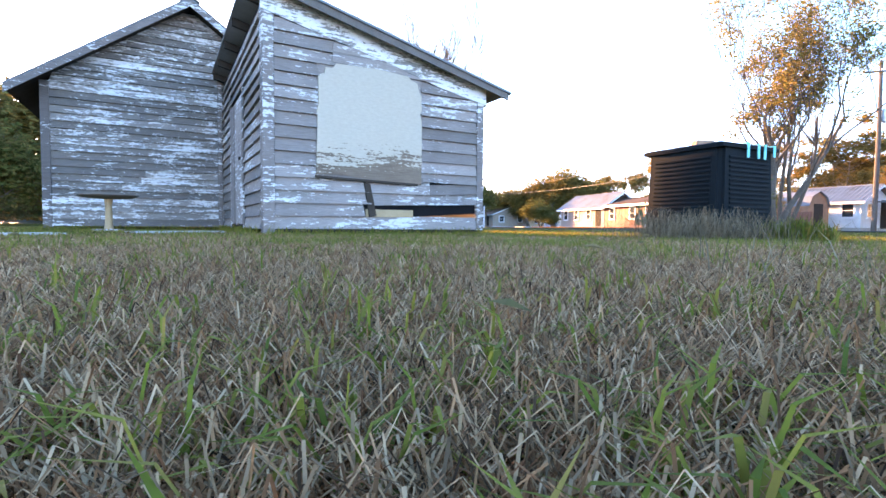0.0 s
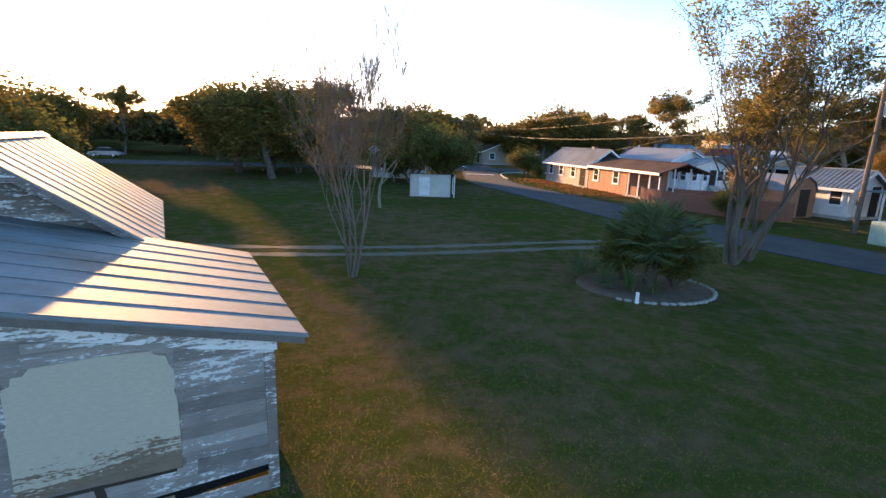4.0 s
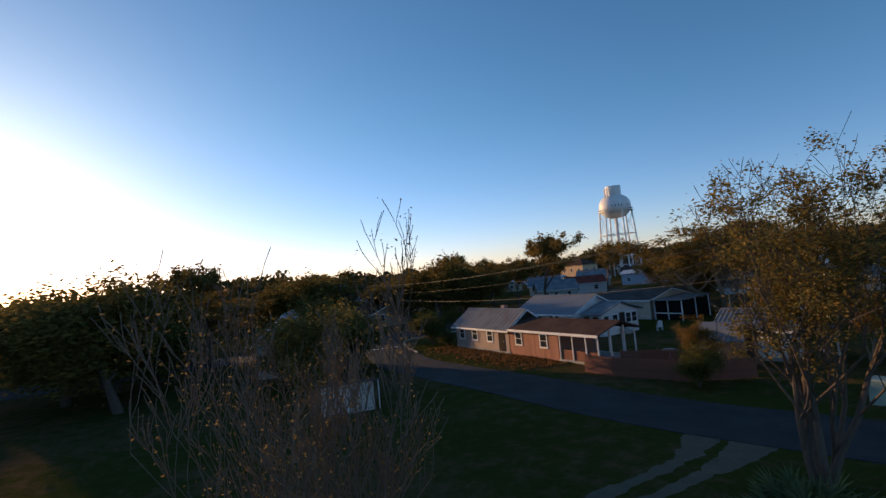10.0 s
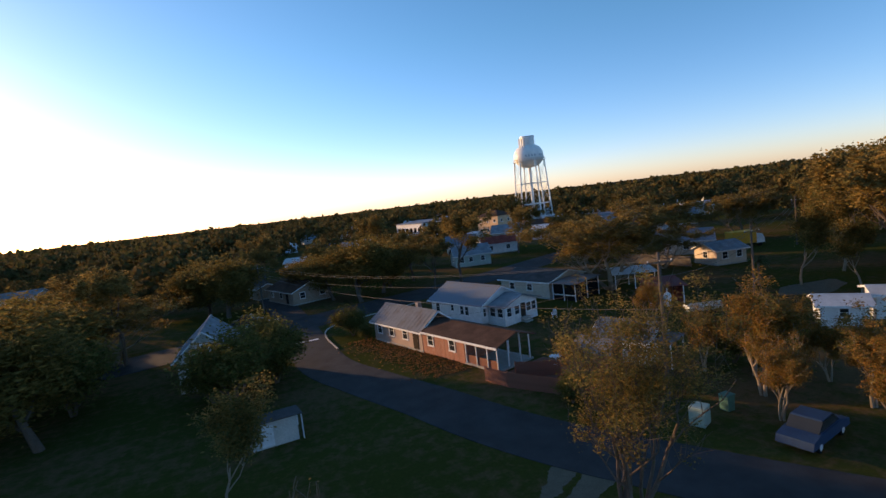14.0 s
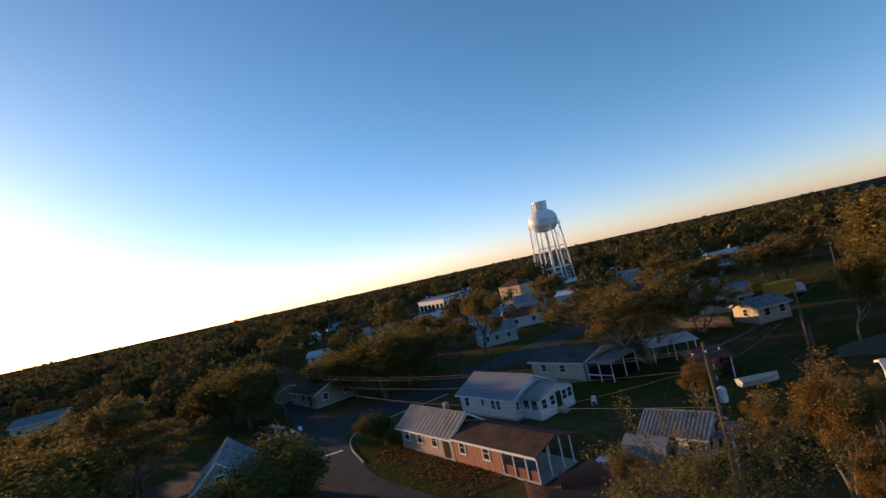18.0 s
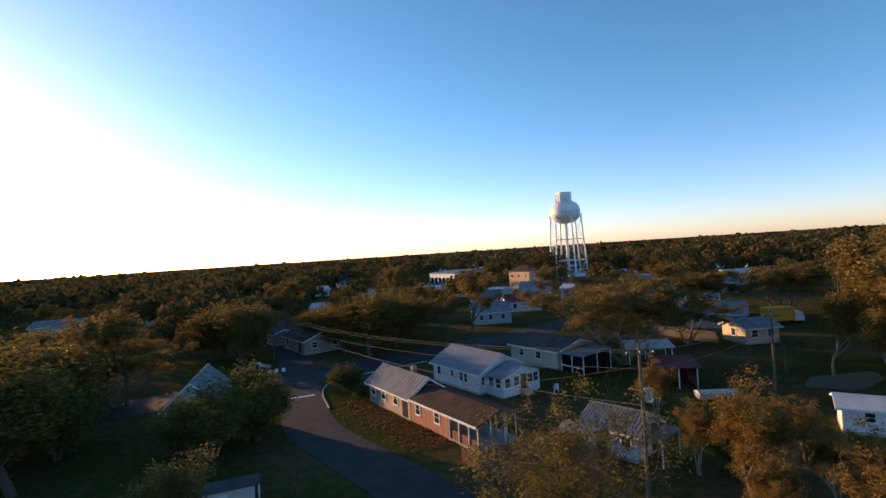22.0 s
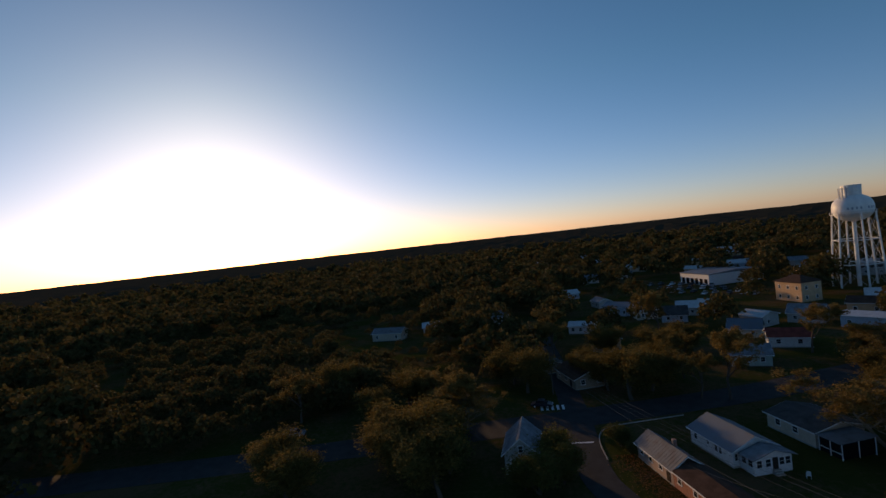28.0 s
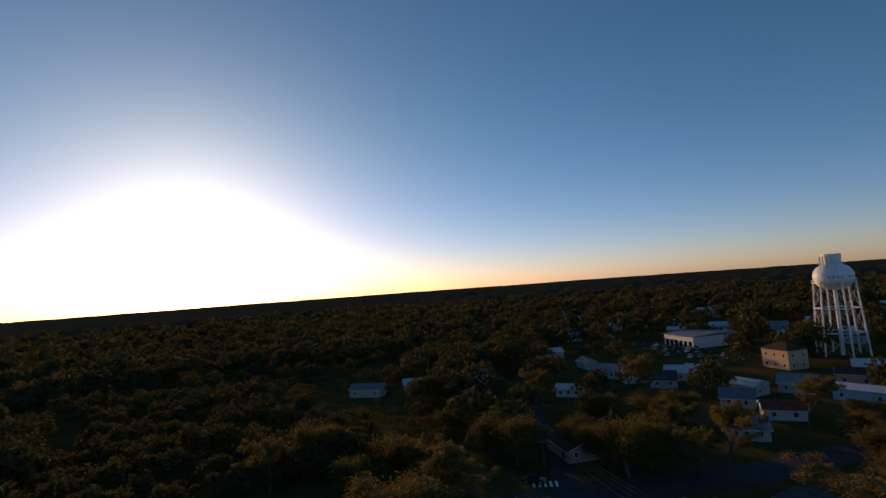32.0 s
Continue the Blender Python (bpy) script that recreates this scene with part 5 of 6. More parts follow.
def merge(pieces):
    verts, faces = [], []
    for v, f in pieces:
        k = len(verts)
        verts += [tuple(p) for p in v]
        faces += [tuple(i + k for i in q) for q in f]
    return verts, faces


def tree(place, label, seed, h, trunk, spread=0.55, levels=3, forks=3, leaves=2500, size=0.22, scatter=0.35, leaf=None, bark=None, lean=0.0, stems=1,
         start=0.35, gnarl=0.25, group="trees", turn=0.0, splay=0.3, rise=0.15, clumps=0, bare=0.25):
    ob = thing("tree", Matrix.Translation((*place, 0)) @ Matrix.Rotation(turn, 4, "Z"), label, "tree", group)
    wood, tips = limbs(seed, h, trunk, spread, levels, forks, start, lean, stems, gnarl, splay, rise)
    top = max(p.z for p in tips)
    k = h / top
    wood = [([p * k for p in pts], rads, lv) for pts, rads, lv in wood]
    tips = [p * k for p in tips]
    low = [tube(p, r, 8) for p, r, lv in wood if lv == 0]
    part("trunk", merge(low), bark or BARK, ob)
    part("branch", merge([tube(p, r, 5 if lv < 2 else 3) for p, r, lv in wood if lv]), bark or BARK, ob)
    if leaves:
        hi = [p for p in tips if p.z > bare * h] or tips
        if clumps:
            hi = random.Random(seed).sample(hi, min(clumps, len(hi)))
        part("crown", leaf_cloud(seed, hi, leaves, size, scatter), leaf or LEAF_GREEN, ob)
    return ob


def again(ob, place, turn, scale, label=""):
    c = copy_thing(ob, Matrix.Translation((*place, 0)) @ Matrix.Rotation(turn, 4, "Z") @ Matrix.Scale(scale, 4))
    if label:
        c["label"] = label
    return c


OAK = tree((13.9, 20.9), "tall oak with several trunks and thin turning leaves beside the road", 11, 11.0, 0.17, 0.55, 4, 3, 17000, 0.055, 0.21, LEAF_OAK, BARK, stems=4, start=0.3,
           splay=0.26, rise=0.55, gnarl=0.34, clumps=330, bare=0.24)
OAK.matrix_basis = OAK.matrix_basis @ Matrix.Diagonal((1.12, 1.12, 1.0, 1.0))
SPIRE = tree((14.9, 21.5), "slender tree with bare upright limbs and leaf tufts at their ends", 17, 11.9, 0.14, 0.4, 3, 3, 7000, 0.06, 0.24, LEAF_OAK, BARK, stems=3, start=0.4,
             splay=0.12, rise=0.6, gnarl=0.28, clumps=46, bare=0.45)
BARE = tree((-0.3, 17.2), "nearly bare tree with many upright twigs", 23, 9.0, 0.085, 0.42, 5, 3, 3800, 0.030, 0.09, LEAF_BROWN, TWIG, stems=5, start=0.2, gnarl=0.24, splay=0.10, rise=0.5)
BARE.matrix_basis = BARE.matrix_basis @ Matrix.Diagonal((0.78, 0.78, 1.0, 1.0))
BIG = tree((48.0, 58.7), "broad old tree with pale bare limbs and sparse leaves", 31, 12.6, 0.34, 0.80, 4, 4, 22000, 0.15, 0.36, LEAF_GOLD, BARK_PALE, start=0.3, stems=3, splay=0.55, rise=0.35, bare=0.45, clumps=170)
BIG.matrix_basis = BIG.matrix_basis @ Matrix.Diagonal((1.5, 1.5, 1.0, 1.0))
ROUND = tree((19.3, 85.6), "dense round tree with olive leaves turning golden", 41, 10.4, 0.35, 0.66, 3, 5, 16000, 0.20, 0.75, LEAF_ROUND, start=0.25)
ROUND.matrix_basis = ROUND.matrix_basis @ Matrix.Diagonal((1.2, 1.2, 1.0, 1.0))
TALL = tree((36.6, 82.5), "tall tree with an airy crown", 53, 13.0, 0.30, 0.5, 4, 3, 8000, 0.20, 0.40, LEAF_GOLD, start=0.45, clumps=120)
BUSHY = tree((-0.8, 51.0), "large dark bush at the edge of the lawn", 61, 6.8, 0.2, 0.62, 3, 4, 12000, 0.16, 0.55, LEAF_GREEN, stems=4, start=0.1)
AUTUMN = tree((30.6, 26.2), "slender tree with orange-brown leaves", 71, 8.0, 0.17, 0.5, 4, 3, 15000, 0.08, 0.24, LEAF_AUTUMN, BARK_PALE, stems=3, clumps=260, rise=0.35)
THIN = tree((62.0, 42.0), "young tree with a thin pale trunk", 83, 9.5, 0.16, 0.42, 4, 3, 9000, 0.12, 0.40, LEAF_OAK, BARK_PALE, start=0.4, rise=0.6)

for x, y, s in ((2.0, 57.6, 0.85), (2.8, 53.6, 0.72), (-2.6, 52.2, 0.5),  (-14.0, 58, 1.0), (-19, 72, 1.1), (12.8, 64.6, 0.5),
                (13.6, 61.6, 0.3), (-21.5, 31, 0.9), (-28, 36, 1.0), (34.5, 31.0, 0.5), (20.6, 33.0, 0.36), (-19.5, 20.5, 0.75), (-16.5, 22.5, 0.6)):
    again(BUSHY, (x, y), rng.uniform(0, 6.3), s * rng.uniform(0.9, 1.1))
for x, y, s in ((-14.5, 51, 0.85), (-18, 61, 1.05), (-20.5, 57.5, 1.0), (-24.0, 65, 1.0), (-1, 94, 0.9), (-4, 101, 0.9), (16.0, 92, 0.75), (24.5, 90, 0.85), (27.5, 95, 0.8), (13.5, 100, 0.7), (-16, 79, 0.8), (-26, 86, 0.9), (-33, 80, 0.8), (-46, 96, 1.0),
                (57, 71, 0.8), (62, 80, 0.9), (30, 110, 0.9), (40, 118, 0.8), (2, 133, 0.8), (20, 120, 0.9), (-40, 56, 0.9), (-37, 50, 0.8), (-27, 28, 0.9), (75, 102, 0.8)):
    again(ROUND, (x, y), rng.uniform(0, 6.3), s * rng.uniform(0.9, 1.08))
for x, y, s in ((32.0, 84.0, 0.7), (33, 97, 0.8), (-20, 84, 0.7), (7.5, 124, 0.8), (66, 110, 0.85), (-12.5, 74, 0.85), (-50, 84, 0.9),
                (88, 96, 0.9), (40, 140, 1.0), (8, 140, 0.9)):
    again(TALL, (x, y), rng.uniform(0, 6.3), s * rng.uniform(0.9, 1.08))
for x, y, s in ((28.2, 23.6, 0.7), (33.4, 21.6, 0.8), (38.5, 28.8, 0.55), (31.5, 31.2, 0.7), (22.4, 35.0, 0.45), (40.8, 32.2, 0.5), (33.2, 28.5, 0.7), (37.5, 41.5, 0.6), (35.5, 25.0, 0.6), (29.0, 18.5, 0.8)):
    again(AUTUMN, (x, y), rng.uniform(0, 6.3), s * rng.uniform(0.9, 1.1))
for i in range(150):
    x, y = rng.uniform(54, 150), rng.uniform(10, 80)
    w = math.degrees(math.atan2(x - 5, y - 5))
    if w < 57.5 or w > 84 or (x < 72 and 36 < y < 46):
        continue
    again((THIN, THIN, AUTUMN, TALL, THIN)[i % 5], (x, y), rng.uniform(0, 6.3), rng.uniform(0.85, 1.3))
for x, y, s in ((-14, 75, 0.7), (64, 64, 0.6), (90, 84, 0.8), (98, 74, 0.9), (70, 95, 0.8)):
    again(BIG, (x, y), rng.uniform(0, 6.3), s)
again(THIN, (-1.5, 33.0), 1.0, 0.7, "thin leafless tree near the white shed")


def palm_clump():
    ob = thing("palm", Matrix.Translation((9.3, 17.4, 0)), "low fan palm in a stone-edged bed", "palm")
    part("trunk", tube([(0, 0, 0), (0.03, 0.02, 0.5), (0, 0, 1.15)], [0.22, 0.2, 0.16], 10), BARK, ob)
    g = random.Random(3)
    for i in range(64):
        w, up = g.uniform(0, 2 * math.pi), g.uniform(-0.15, 1.45)
        ln = g.uniform(0.85, 1.45)
        d = Vector((math.cos(w) * math.cos(up), math.sin(w) * math.cos(up), math.sin(up)))
        b = Vector((0, 0, 1.1))
        tip = b + d * ln
        verts, faces = tube([b, b + d * ln * .5 + Vector((0, 0, .05)), tip], [0.02, 0.015, 0.01], 3)
        side = d.cross(Vector((0, 0, 1))).normalized()
        upv = side.cross(d)
        for k in range(15):
            a = radians(-105 + 15 * k)
            e = d * math.cos(a) + side * math.sin(a)
            r = 0.72 * (0.75 + 0.25 * math.cos(a))
            n = len(verts)
            q = tip + e * r - Vector((0, 0, 0.16 * r))
            verts += [tip + upv * .01, tip + e * r * .5 + e.cross(d).normalized() * .0 + side * 0.03 + upv * .02, q, tip + e * r * .5 - side * 0.03]
            faces += [(n, n + 1, n + 2), (n, n + 2, n + 3)]
        part("frond", (verts, faces), LEAF_PALM, ob)


def yard_palm(place, h, seed):
    ob = thing("palm", Matrix.Translation((*place, 0)), "small palm with a shaggy trunk and drooping fronds", "palm")
    part("trunk", tube([(0, 0, 0), (0.05, 0.03, h * .5), (0, 0, h)], [0.2, 0.15, 0.17], 8), BARK, ob)
    g = random.Random(seed)
    for i in range(30):
        w, up, ln = g.uniform(0, 2 * math.pi), g.uniform(-0.5, 1.3), g.uniform(1.0, 1.5)
        out = Vector((math.cos(w), math.sin(w), 0))
        pts = [Vector((0, 0, h)) + out * ln * s * math.cos(up) + Vector((0, 0, ln * s * math.sin(up) - 0.5 * s * s)) for s in (0, .35, .7, 1.0)]
        verts, faces = tube(pts, [0.02, 0.016, 0.012, 0.005], 3)
        side = Vector((-out.y, out.x, 0))
        for k in range(1, 9):
            p = pts[0].lerp(pts[3], k / 9) + Vector((0, 0, 0.12 * math.sin(k / 9 * 3.1)))
            for s in (-1, 1):
                n = len(verts)
                verts += [p, p + out * 0.06, p + side * s * 0.42 + out * 0.2 - Vector((0, 0, 0.16))]
                faces.append((n, n + 1, n + 2))
        part("frond", (verts, faces), LEAF_PALM, ob)


yard_palm((59.6, 45.5), 3.2, 5)


def agave(place, seed, r0, n):
    ob = thing("yucca", Matrix.Translation((*place, 0)), "spiky yucca clump in the palm bed", "plant", "yuccas")
    g = random.Random(seed)
    for i in range(n):
        w, up, ln = g.uniform(0, 2 * math.pi), g.uniform(0.1, 1.45), r0 * g.uniform(0.7, 1.1)
        d = Vector((math.cos(w) * math.cos(up), math.sin(w) * math.cos(up), math.sin(up)))
        s = d.cross(Vector((0, 0, 1))).normalized() * 0.035
        b = Vector((g.uniform(-.12, .12), g.uniform(-.12, .12), g.uniform(0.0, 0.35)))
        m, t = b + d * ln * .55, b + d * ln - Vector((0, 0, 0.08))
        part("leaf", ([b - s * .7, b + s * .7, m + s, t, m - s, m + Vector((0, 0, -.02))], [(0, 1, 2, 5), (0, 5, 4), (5, 2, 3), (4, 5, 3)]), LEAF_PALM, ob)


palm_clump()
for k, (x, y, r, n) in enumerate(((7.7, 17.0, 0.9, 34), (8.3, 16.5, 0.7, 26), (7.2, 18.0, 0.85, 30), (8.3, 18.6, 0.9, 30), (10.2, 18.3, 0.8, 24), (9.0, 16.3, 0.55, 20))):
    agave((x, y), 90 + k, r, n)
again(BUSHY, (8.6, 17.9), 1.2, 0.30, "low dark shrub in the palm bed")
again(BUSHY, (10.0, 17.2), 2.2, 0.28, "low dark shrub in the palm bed")
bed = [(9.0 + 2.1 * math.cos(a), 17.2 + 1.75 * math.sin(a)) for a in np.linspace(0, 2 * math.pi, 25)[:-1]]
single("planting_bed", ([(*p, 0.012) for p in bed] + [(*p, 0.0) for p in bed], [tuple(range(24))] + [(i, i + 24, (i + 1) % 24 + 24, (i + 1) % 24) for i in range(24)]),
       plain("bed_soil", (0.16, 0.10, 0.07), 0.95, bump=0.6), "bare reddish soil of a planting bed", "bed", kind="structure")
edging = thing("bed_edging", Matrix.Identity(4), "row of pale stones along the edge of the planting bed", "edging")
stone = bmesh.new()
bmesh.ops.create_icosphere(stone, subdivisions=1, radius=0.13)
for v in stone.verts:
    v.co = Vector((v.co.x * 1.3 * rng.uniform(.85, 1.1), v.co.y * 0.8 * rng.uniform(.85, 1.1), v.co.z * 0.6))
stone_me = bpy.data.meshes.new("stone")
stone.to_mesh(stone_me)
stone.free()
stone_me.materials.append(STONE)
for i in range(24):
    a = radians(-125 + 6.6 * i + rng.uniform(-1.5, 1.5))
    part("stone", stone_me, STONE, edging, "", Matrix.Translation((9.0 + 2.15 * math.cos(a), 17.2 + 1.8 * math.sin(a), 0.02)) @ Matrix.Rotation(a + math.pi / 2 + rng.uniform(-.3, .3), 4, "Z") @ Matrix.Scale(rng.uniform(0.65, 0.95), 4))
single("marker_post", box(-0.04, -0.04, 0, 0.04, 0.04, 0.32, 0.006), WHITE, "short white marker post in the planting bed", "post", m=Matrix.Translation((8.16, 15.45, 0)))


# grass ----------------------------------------------------------------------
def blades(seed, count, place, length, width, bend, lie=0.0):
    """Grass blades as bent strips. place(g, n) gives their feet; lie: how far they lean over."""
    g = np.random.default_rng(seed)
    p = place(g, count)
    n = len(p)
    ln = length * g.uniform(0.45, 1.35, (n, 1))
    w = g.uniform(0, 2 * math.pi, n)
    out = np.stack([np.cos(w), np.sin(w), np.zeros(n)], 1)
    lean = np.abs(g.normal(lie, 0.3, (n, 1)))
    up = np.array([0, 0, 1.0])
    d0 = up * np.cos(lean) + out * np.sin(lean)
    d1 = up * np.cos(lean + bend) + out * np.sin(lean + bend)
    side = np.stack([-np.sin(w), np.cos(w), np.zeros(n)], 1) * width * g.uniform(0.6, 1.4, (n, 1)) / 2
    base = np.concatenate([p, np.zeros((n, 1))], 1)
    mid = base + d0 * ln * 0.55
    tip = mid + d1 * ln * 0.45
    v = np.stack([base - side, base + side, mid + side * 0.8, mid - side * 0.8, tip], 1).reshape(-1, 3)
    v[:, 2] = np.maximum(v[:, 2], 0.003)
    i = np.arange(n)[:, None] * 5
    f = [tuple(q) for q in (i + (0, 1, 2, 3)).tolist()] + [tuple(q) for q in (i + (3, 2, 4)).tolist()]
    return v.tolist(), f


def fan(near, far, a0, a1, power=1.6):
    """Feet spread over a fan ahead of the start, denser near it."""
    def place(g, n):
        r = near + (far - near) * g.uniform(0, 1, n) ** power
        a = np.radians(g.uniform(a0, a1, n))
        q = np.stack([r * np.sin(a), r * np.cos(a) - 0.1], 1)
        local = (q - (-2.13, 5.92)) @ np.array([[0.869, -0.494], [0.494, 0.869]])
        inside = (local[:, 0] > -2.9) & (local[:, 0] < 3.2) & (local[:, 1] > 0.05) & ((local[:, 0] > -0.1) | (local[:, 1] > 4.3))
        inside |= (np.abs(q - (2.79, 5.22)).max(1) < 0.45)
        return q[~inside]
    return place


def tufts(seed, count, spread, place):
    def put(g, n):
        c = place(g, count)
        k = n // len(c) + 1
        return (np.repeat(c, k, 0) + g.normal(0, spread, (len(c) * k, 2)))[:n]
    return put


def patchy(place, sign):
    """Keeps the feet that stand in the green (1) or the dry (-1) patches of the lawn, and some of the rest."""
    def put(g, n):
        q = place(g, n)
        x, y = q[:, 0], q[:, 1]
        f = np.sin(1.9 * x + 0.7 * y) + np.sin(2.6 * y - 1.2 * x + 1) + np.sin(4.1 * x + 3.3 * y + 2) + 0.8 * np.sin(7.3 * x - 5.9 * y)
        f = f + np.clip((y - 4.6) * 0.5, -1.5, 0.8)
        return q[(f * sign > -0.5) | (g.uniform(0, 1, len(q)) < 0.22)]
    return put


NEAR = fan(0.16, 4.0, -62, 62, 1.9)
MID = fan(2.6, 16.0, -60, 60, 1.25)
THATCH = fan(0.5, 5.2, -60, 60, 0.8)
single("dry_grass", blades(1, 120000, NEAR, 0.065, 0.0014, 1.6, 1.15), GRASS_DRY, "tangled dry brown grass stems", "grass", kind="stuff")
single("green_grass", blades(2, 4600, tufts(2, 300, 0.022, NEAR), 0.06, 0.0032, 0.9, 0.65), GRASS_GREEN, "tufts of green grass among dry stems", "grass", kind="stuff")
single("dry_grass", blades(3, 140000, patchy(MID, -1), 0.045, 0.0034, 1.0, 1.2), GRASS_DRY, "dry brown grass of the lawn", "grass", kind="stuff")
single("dry_grass", blades(14, 130000, THATCH, 0.055, 0.0019, 1.5, 1.15), GRASS_DRY, "dry brown thatch of the lawn", "grass", kind="stuff")
single("green_grass", blades(15, 7500, tufts(15, 350, 0.045, THATCH), 0.065, 0.0036, 0.9, 0.65), GRASS_GREEN, "green tufts in the dry lawn", "grass", kind="stuff")
single("green_grass", blades(4, 110000, patchy(MID, 1), 0.05, 0.005, 0.6, 0.75), GRASS_GREEN, "short green grass of the lawn", "grass", kind="stuff")


def along_shed(g, n):
    s = g.uniform(0, 1, n)
    side = g.integers(0, 3, n)
    loc = np.where((side == 0)[:, None], np.stack([s * 3.2, -0.06 - 0.1 * g.uniform(0, 1, n)], 1),
                   np.where((side == 1)[:, None], np.stack([-0.08 - 0.15 * g.uniform(0, 1, n), s * 4.3], 1), np.stack([-2.9 + 2.7 * s, 4.33 - 0.12 * g.uniform(0, 1, n)], 1)))
    return loc @ np.array([[0.869, 0.494], [-0.494, 0.869]]) + (-2.13, 5.92)


single("tall_grass", blades(5, 2600, along_shed, 0.11, 0.006, 0.7, 0.4), GRASS_GREEN, "taller grass along the foot of the shed", "grass", kind="stuff")
single("dry_weeds", blades(6, 1500, lambda g, n: np.stack([g.normal(2.35, 0.34, n), g.normal(4.55, 0.18, n)], 1), 0.44, 0.0036, 1.7, 0.6), WEED_DRY,
       "tangle of dry weed stalks at the foot of the bin", "weeds", kind="stuff")
single("green_weeds", blades(7, 900, lambda g, n: np.stack([g.normal(3.4, 0.16, n), g.normal(4.75, 0.14, n)], 1), 0.22, 0.012, 0.7, 0.4), GRASS_GREEN,
       "clump of green weeds beside the bin", "weeds", kind="stuff")
single("tall_weeds", blades(8, 90, fan(0.9, 3.2, 22, 46, 1.0), 0.12, 0.003, 0.4, 0.3), WEED_DRY, "thin dry weed stalks standing in the lawn", "weeds", kind="stuff")
g1 = np.random.default_rng(12)
litter_at = np.stack([12.6 + 0.257 * g1.uniform(-2, 16, 2600), 61.5 - 0.966 * g1.uniform(0, 18, 2600)], 1)
litter_at = np.stack([litter_at[:, 0] + (62 - litter_at[:, 1]) * 0.2 - np.abs(g1.normal(0, 1.2, 2600)), litter_at[:, 1]], 1)
single("leaf_litter", leaf_cloud(12, [(x, y, 0.05) for x, y in litter_at], 5200, 0.09, 0.03, 0.1), foliage("fallen_leaves", [(0.20, 0.10, 0.04), (0.28, 0.14, 0.05), (0.12, 0.065, 0.03)]),
       "brown fallen leaves on the lawn before the pink house", "leaves", kind="stuff")
g0 = np.random.default_rng(9)
fallen = []
for x, y, s in [(0.055, 0.40, 0.022)] + [(float(a), float(b), float(c)) for a, b, c in zip(g0.uniform(-3, 5, 60), g0.uniform(1.2, 9, 60), g0.uniform(0.02, 0.045, 60))]:
    w = g0.uniform(0, 6.3)
    a, b = Vector((math.cos(w), math.sin(w), 0.1)) * s, Vector((-math.sin(w), math.cos(w), 0.25)) * s * 0.45
    c = Vector((x, y, 0.045))
    fallen.append(([c - a, c + b, c + a, c - b, c + Vector((0, 0, .3 * s))], [(0, 1, 4), (1, 2, 4), (2, 3, 4), (3, 0, 4)]))
single("fallen_leaves", merge(fallen), LEAF_BROWN, "curled brown leaves fallen on the lawn", "leaves", kind="stuff")


# the town and woods beyond -----------------------------------------------------
FAR_ROOFS = [ROOF_GREY, ROOF_WHITE, ROOF_BLUE, ROOF_TIN, ROOF_BROWN, ROOF_DARK]
FAR_WALLS = [SIDING_AGED, SIDING_BEIGE, SIDING_AGED, SIDING_BLUE, SIDING_TAN]
FAR_WORDS = {0: "grey", 1: "white", 2: "blue-grey", 3: "tin", 4: "brown", 5: "dark"}
# x, y, length, roof, turn of the houses that can be told apart across the town
FAR_HOUSES = [(-39, 173, 9, 1, 10), (-58, 167, 12, 3, -10), (-10, 176, 9, 3, 60), (46, 158, 8, 5, -15), (18, 127, 5, 1, -50), (65, 145, 7, 1, -60), (56, 131, 8, 2, -30),
              (78, 144, 9, 0, -40), (86, 133, 12, 1, -50), (62, 172, 8, 1, -40), (54, 168, 7, 1, -20), (40, 166, 8, 1, 0), (30, 205, 8, 0, -75), (20, 230, 9, 1, 15), (98, 150, 9, 4, -40),
              (110, 160, 10, 1, -30), (122, 150, 9, 2, -50), (135, 172, 10, 1, -20), (118, 222, 10, 3, -40), (132, 240, 11, 1, -10), (150, 226, 9, 4, -30), (165, 250, 10, 1, -60), (150, 290, 12, 0, -30),
              (125, 300, 11, 1, -20), (100, 300, 12, 1, -40), (60, 300, 9, 3, -15), (75, 340, 12, 1, -30), (40, 290, 8, 2, 10), (-14, 260, 8, 0, 30), (118, 340, 14, 1, -30), (140, 330, 11, 4, -50),
              (55, 418, 16, 1, -20), (90, 400, 14, 3, -30), (125, 490, 22, 1, -20), (150, 394, 20, 1, -30), (165, 420, 16, 1, -40), (118, 586, 24, 1, -15), (80, 604, 18, 4, -10), (180, 300, 10, 1, -30),
              (200, 250, 10, 3, -45), (215, 285, 12, 1, -20), (240, 330, 14, 1, -30), (185, 205, 9, 1, -40), (205, 190, 10, 4, -20), (230, 210, 12, 1, -30), (170, 175, 9, 2, -50), (160, 150, 9, 1, -10),
              (185, 150, 12, 0, -30), (260, 260, 16, 1, -20), 
              (118, 112, 9, 3, -40), (140, 122, 10, 1, -20), (106, 124, 9, 0, -50), (300, 300, 18, 1, -20), (280, 380, 16, 1, -30), (60, 500, 18, 1, 0), (10, 460, 12, 1, 0), (200, 480, 20, 1, -20)]
for i, (x, y, ln, k, turn) in enumerate(FAR_HOUSES):
    gable_house(f"distant {'white' if i % 5 in (0, 2) else 'pale'} house with a {FAR_WORDS[k]} roof among trees", (x, y), turn, ln, 5.5 + i % 3, 2.7 + (i % 3) * 0.3,
                4.1 + (i % 4) * 0.35, FAR_WALLS[i % 5], FAR_ROOFS[k], [("f", 2, 1, 1, 1.1), ("f", ln - 2, 1, 1, 1.1), ("e", 3, 1, 1, 1.1)], group="distant houses")


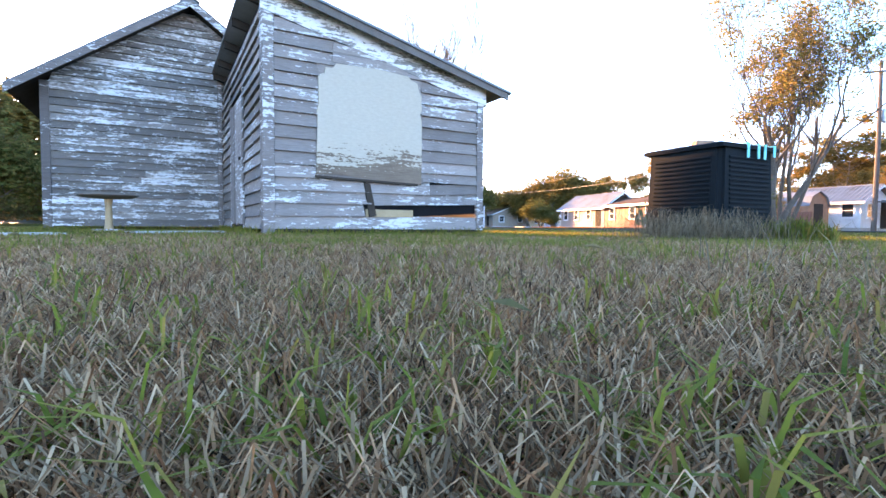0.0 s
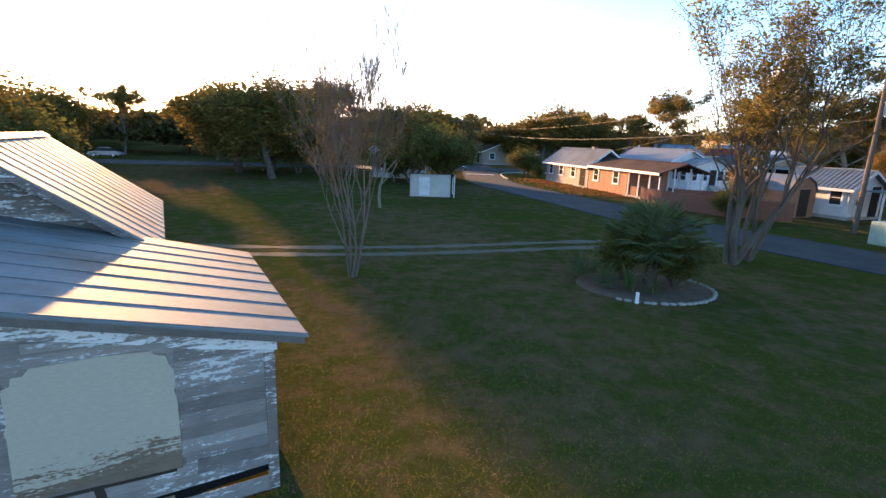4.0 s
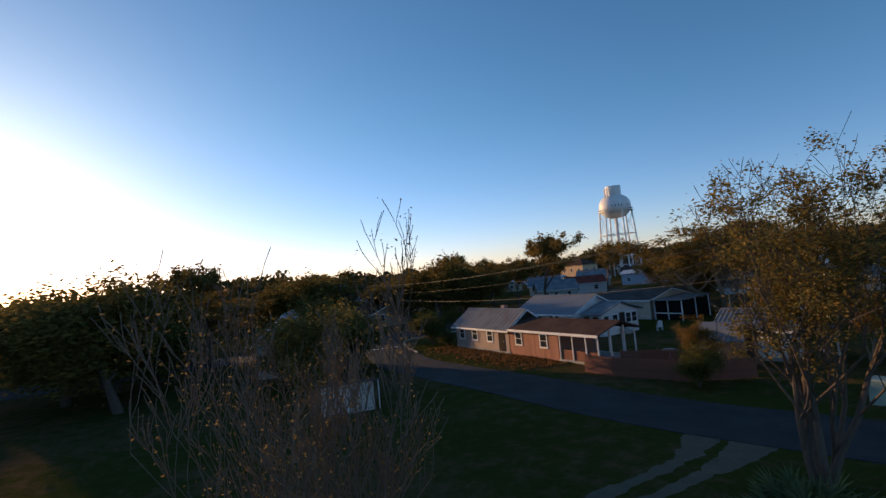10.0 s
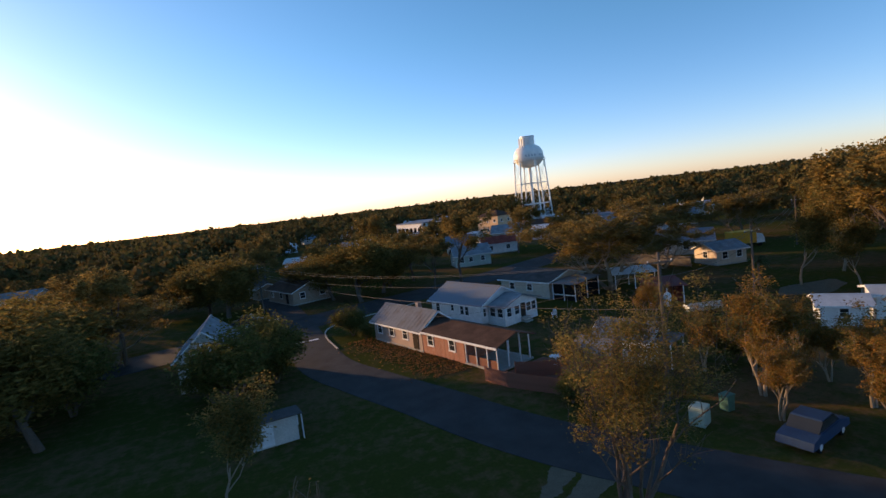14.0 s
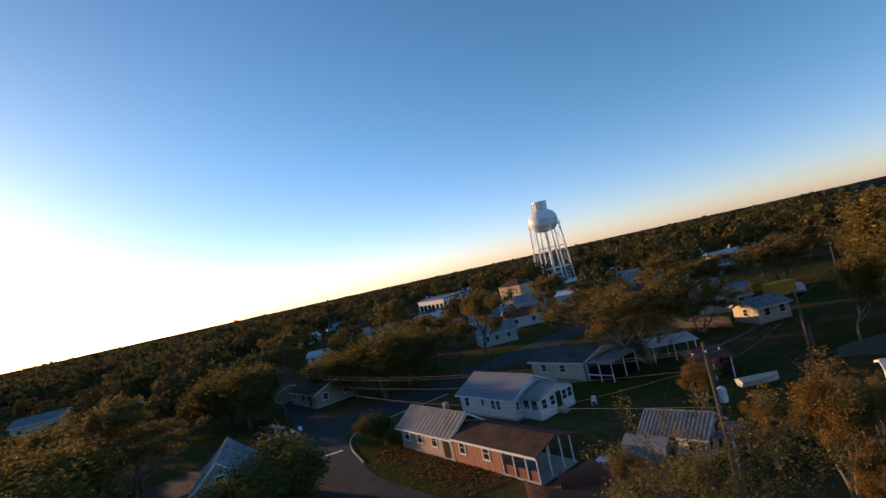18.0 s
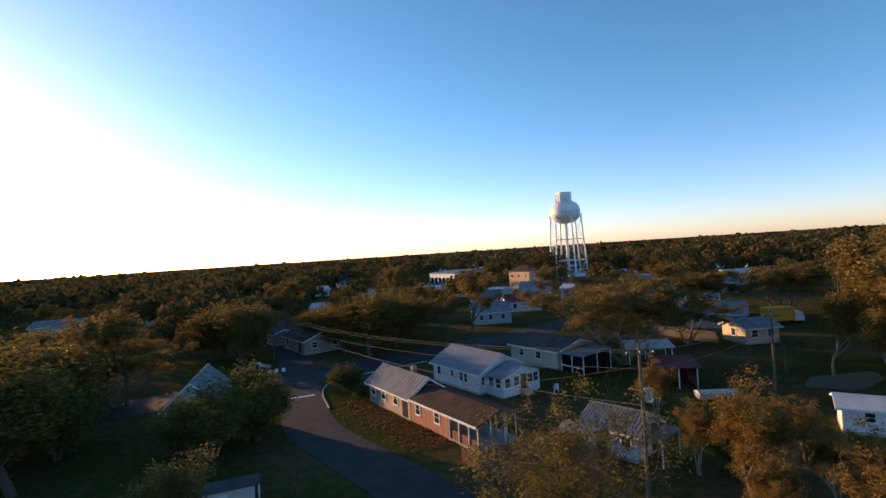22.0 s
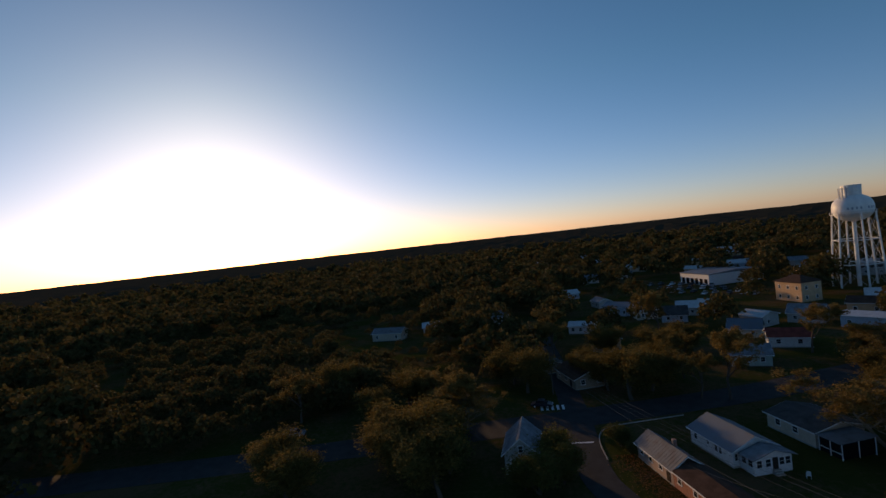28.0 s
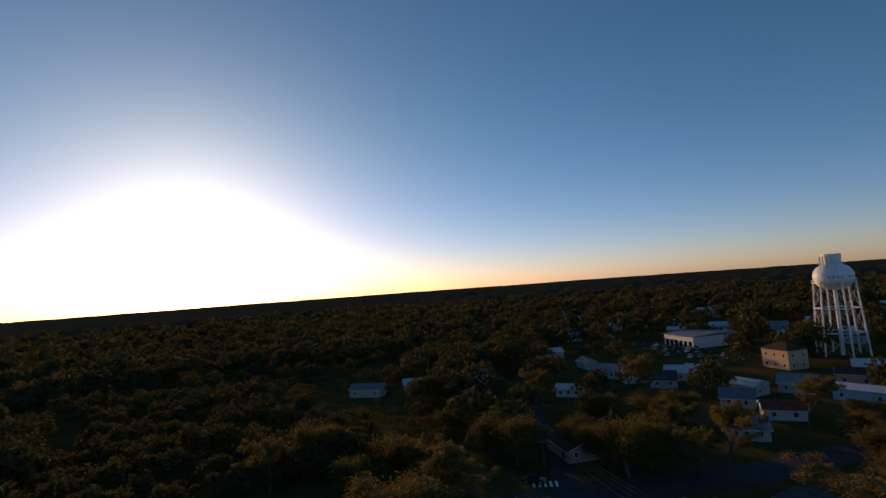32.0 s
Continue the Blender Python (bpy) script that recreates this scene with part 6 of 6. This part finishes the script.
CLEAR = [(x, y, ln) for x, y, ln, k, turn in FAR_HOUSES] + [(96, 178, 12), (92, 245, 22), (14, 150, 9), (32, 180, 12), (6, 104, 10), (130, 196, 14), (124, 186, 14), (91, 170, 11), (85, 158, 11), (80, 147, 10), (85, 228, 18), (79, 210, 15), (73, 192, 12), (68, 130, 10), (62, 118, 10)]


def far_woods():
    """Crowns of the trees beyond the near blocks: low ragged clumps, thicker with distance."""
    g = np.random.default_rng(77)
    spots = []
    while len(spots) < 4200:
        r = 95 + 850 * g.uniform() ** 1.25
        a = radians(g.uniform(-72, 62))
        x, y = r * math.sin(a) + 2, r * math.cos(a) + 5
        if 50 < x < 100 and 150 < y < 275 and g.uniform() < 0.9:
            continue
        low = abs((x - 16) * 0.839 + (y - 52) * 0.545) < 13 and r < 210
        if x > 20 and y < 140 and r < 140:
            continue
        if abs(y - (77.5 + (x - 7.5) * 0.22)) < 7 or (abs(x - 6.5) < 5 and y < 150):
            continue
        if x > 15 and 110 < y < 450 and g.uniform() < 0.22:
            continue
        if -12 < x < 50 and 90 < y < 200 and g.uniform() < 0.55:
            continue
        if any(abs(hx + 3 - x) < 32 and abs(hy - y) < 32 and abs(((x - hx - 3) * hy - (y - hy) * hx) / math.hypot(hx, hy)) < hl * 0.55 + 2
               and -20 < ((x - hx - 3) * hx + (y - hy) * hy) / math.hypot(hx, hy) < 9 for hx, hy, hl in CLEAR):
            continue
        spots.append((x, y, (g.uniform(1.5, 2.4) if low else g.uniform(3.2, 6.2)) * (1 + r / 2500), g.uniform(0.55, 1.1)))
    cs, ss = [], []
    for x, y, s, h in spots:
        r = math.hypot(x, y)
        if -50 < math.degrees(math.atan2(x, y)) < -12 and r < 260:
            s *= 0.62
        n = 330 if r < 260 else 120 if r < 480 else 44
        d = g.normal(0, 1, (n, 3))
        d /= np.linalg.norm(d, axis=1, keepdims=True)
        d[:, 2] = np.abs(d[:, 2]) * 1.05 - 0.25
        lump = 1 + 0.3 * np.sin(d[:, :1] * 4 + x) * np.cos(d[:, 1:2] * 4 + y)
        cs.append(d * s * lump * g.uniform(0.75, 1.05, (n, 1)) + (x, y, s * h + 1.0))
        ss.append(np.full((n, 1), s * (0.10 if n == 330 else 0.17 if n == 120 else 0.3)))
    c, sz = np.concatenate(cs), np.concatenate(ss)
    m = len(c)
    a = g.normal(0, 1, (m, 3))
    a /= np.linalg.norm(a, axis=1, keepdims=True)
    b = np.cross(a, g.normal(0, 1, (m, 3)))
    b /= np.linalg.norm(b, axis=1, keepdims=True)
    sz = sz * g.uniform(0.6, 1.5, (m, 1))
    v = np.stack([c - a * sz, c + b * sz * 0.8, c + a * sz, c - b * sz * 0.8], 1).reshape(-1, 3)
    i = np.arange(m)[:, None] * 4
    single("far_woods", (v.tolist(), (i + (0, 1, 2, 3)).tolist()), CANOPY, "dark tree crowns spreading over the town to the horizon", "woods", kind="stuff")


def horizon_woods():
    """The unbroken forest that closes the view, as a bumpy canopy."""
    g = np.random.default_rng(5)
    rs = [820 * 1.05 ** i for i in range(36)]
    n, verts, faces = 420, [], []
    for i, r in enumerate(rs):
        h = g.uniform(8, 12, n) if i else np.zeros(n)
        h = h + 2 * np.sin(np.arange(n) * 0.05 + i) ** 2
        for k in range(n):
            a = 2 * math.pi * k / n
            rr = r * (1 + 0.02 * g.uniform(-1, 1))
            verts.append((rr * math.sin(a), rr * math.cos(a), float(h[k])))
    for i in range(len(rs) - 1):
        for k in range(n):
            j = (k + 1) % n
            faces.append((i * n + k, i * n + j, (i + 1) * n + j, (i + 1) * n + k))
    # canopy colour lifted to grey-brown to stand in for distance haze
    single("horizon_woods", (verts, faces), plain("hazed_canopy", (0.055, 0.050, 0.036), 1.0, grain=0.05, shine=0.0), "flat dark woods along the horizon, colour lightened for haze", "woods", kind="stuff")


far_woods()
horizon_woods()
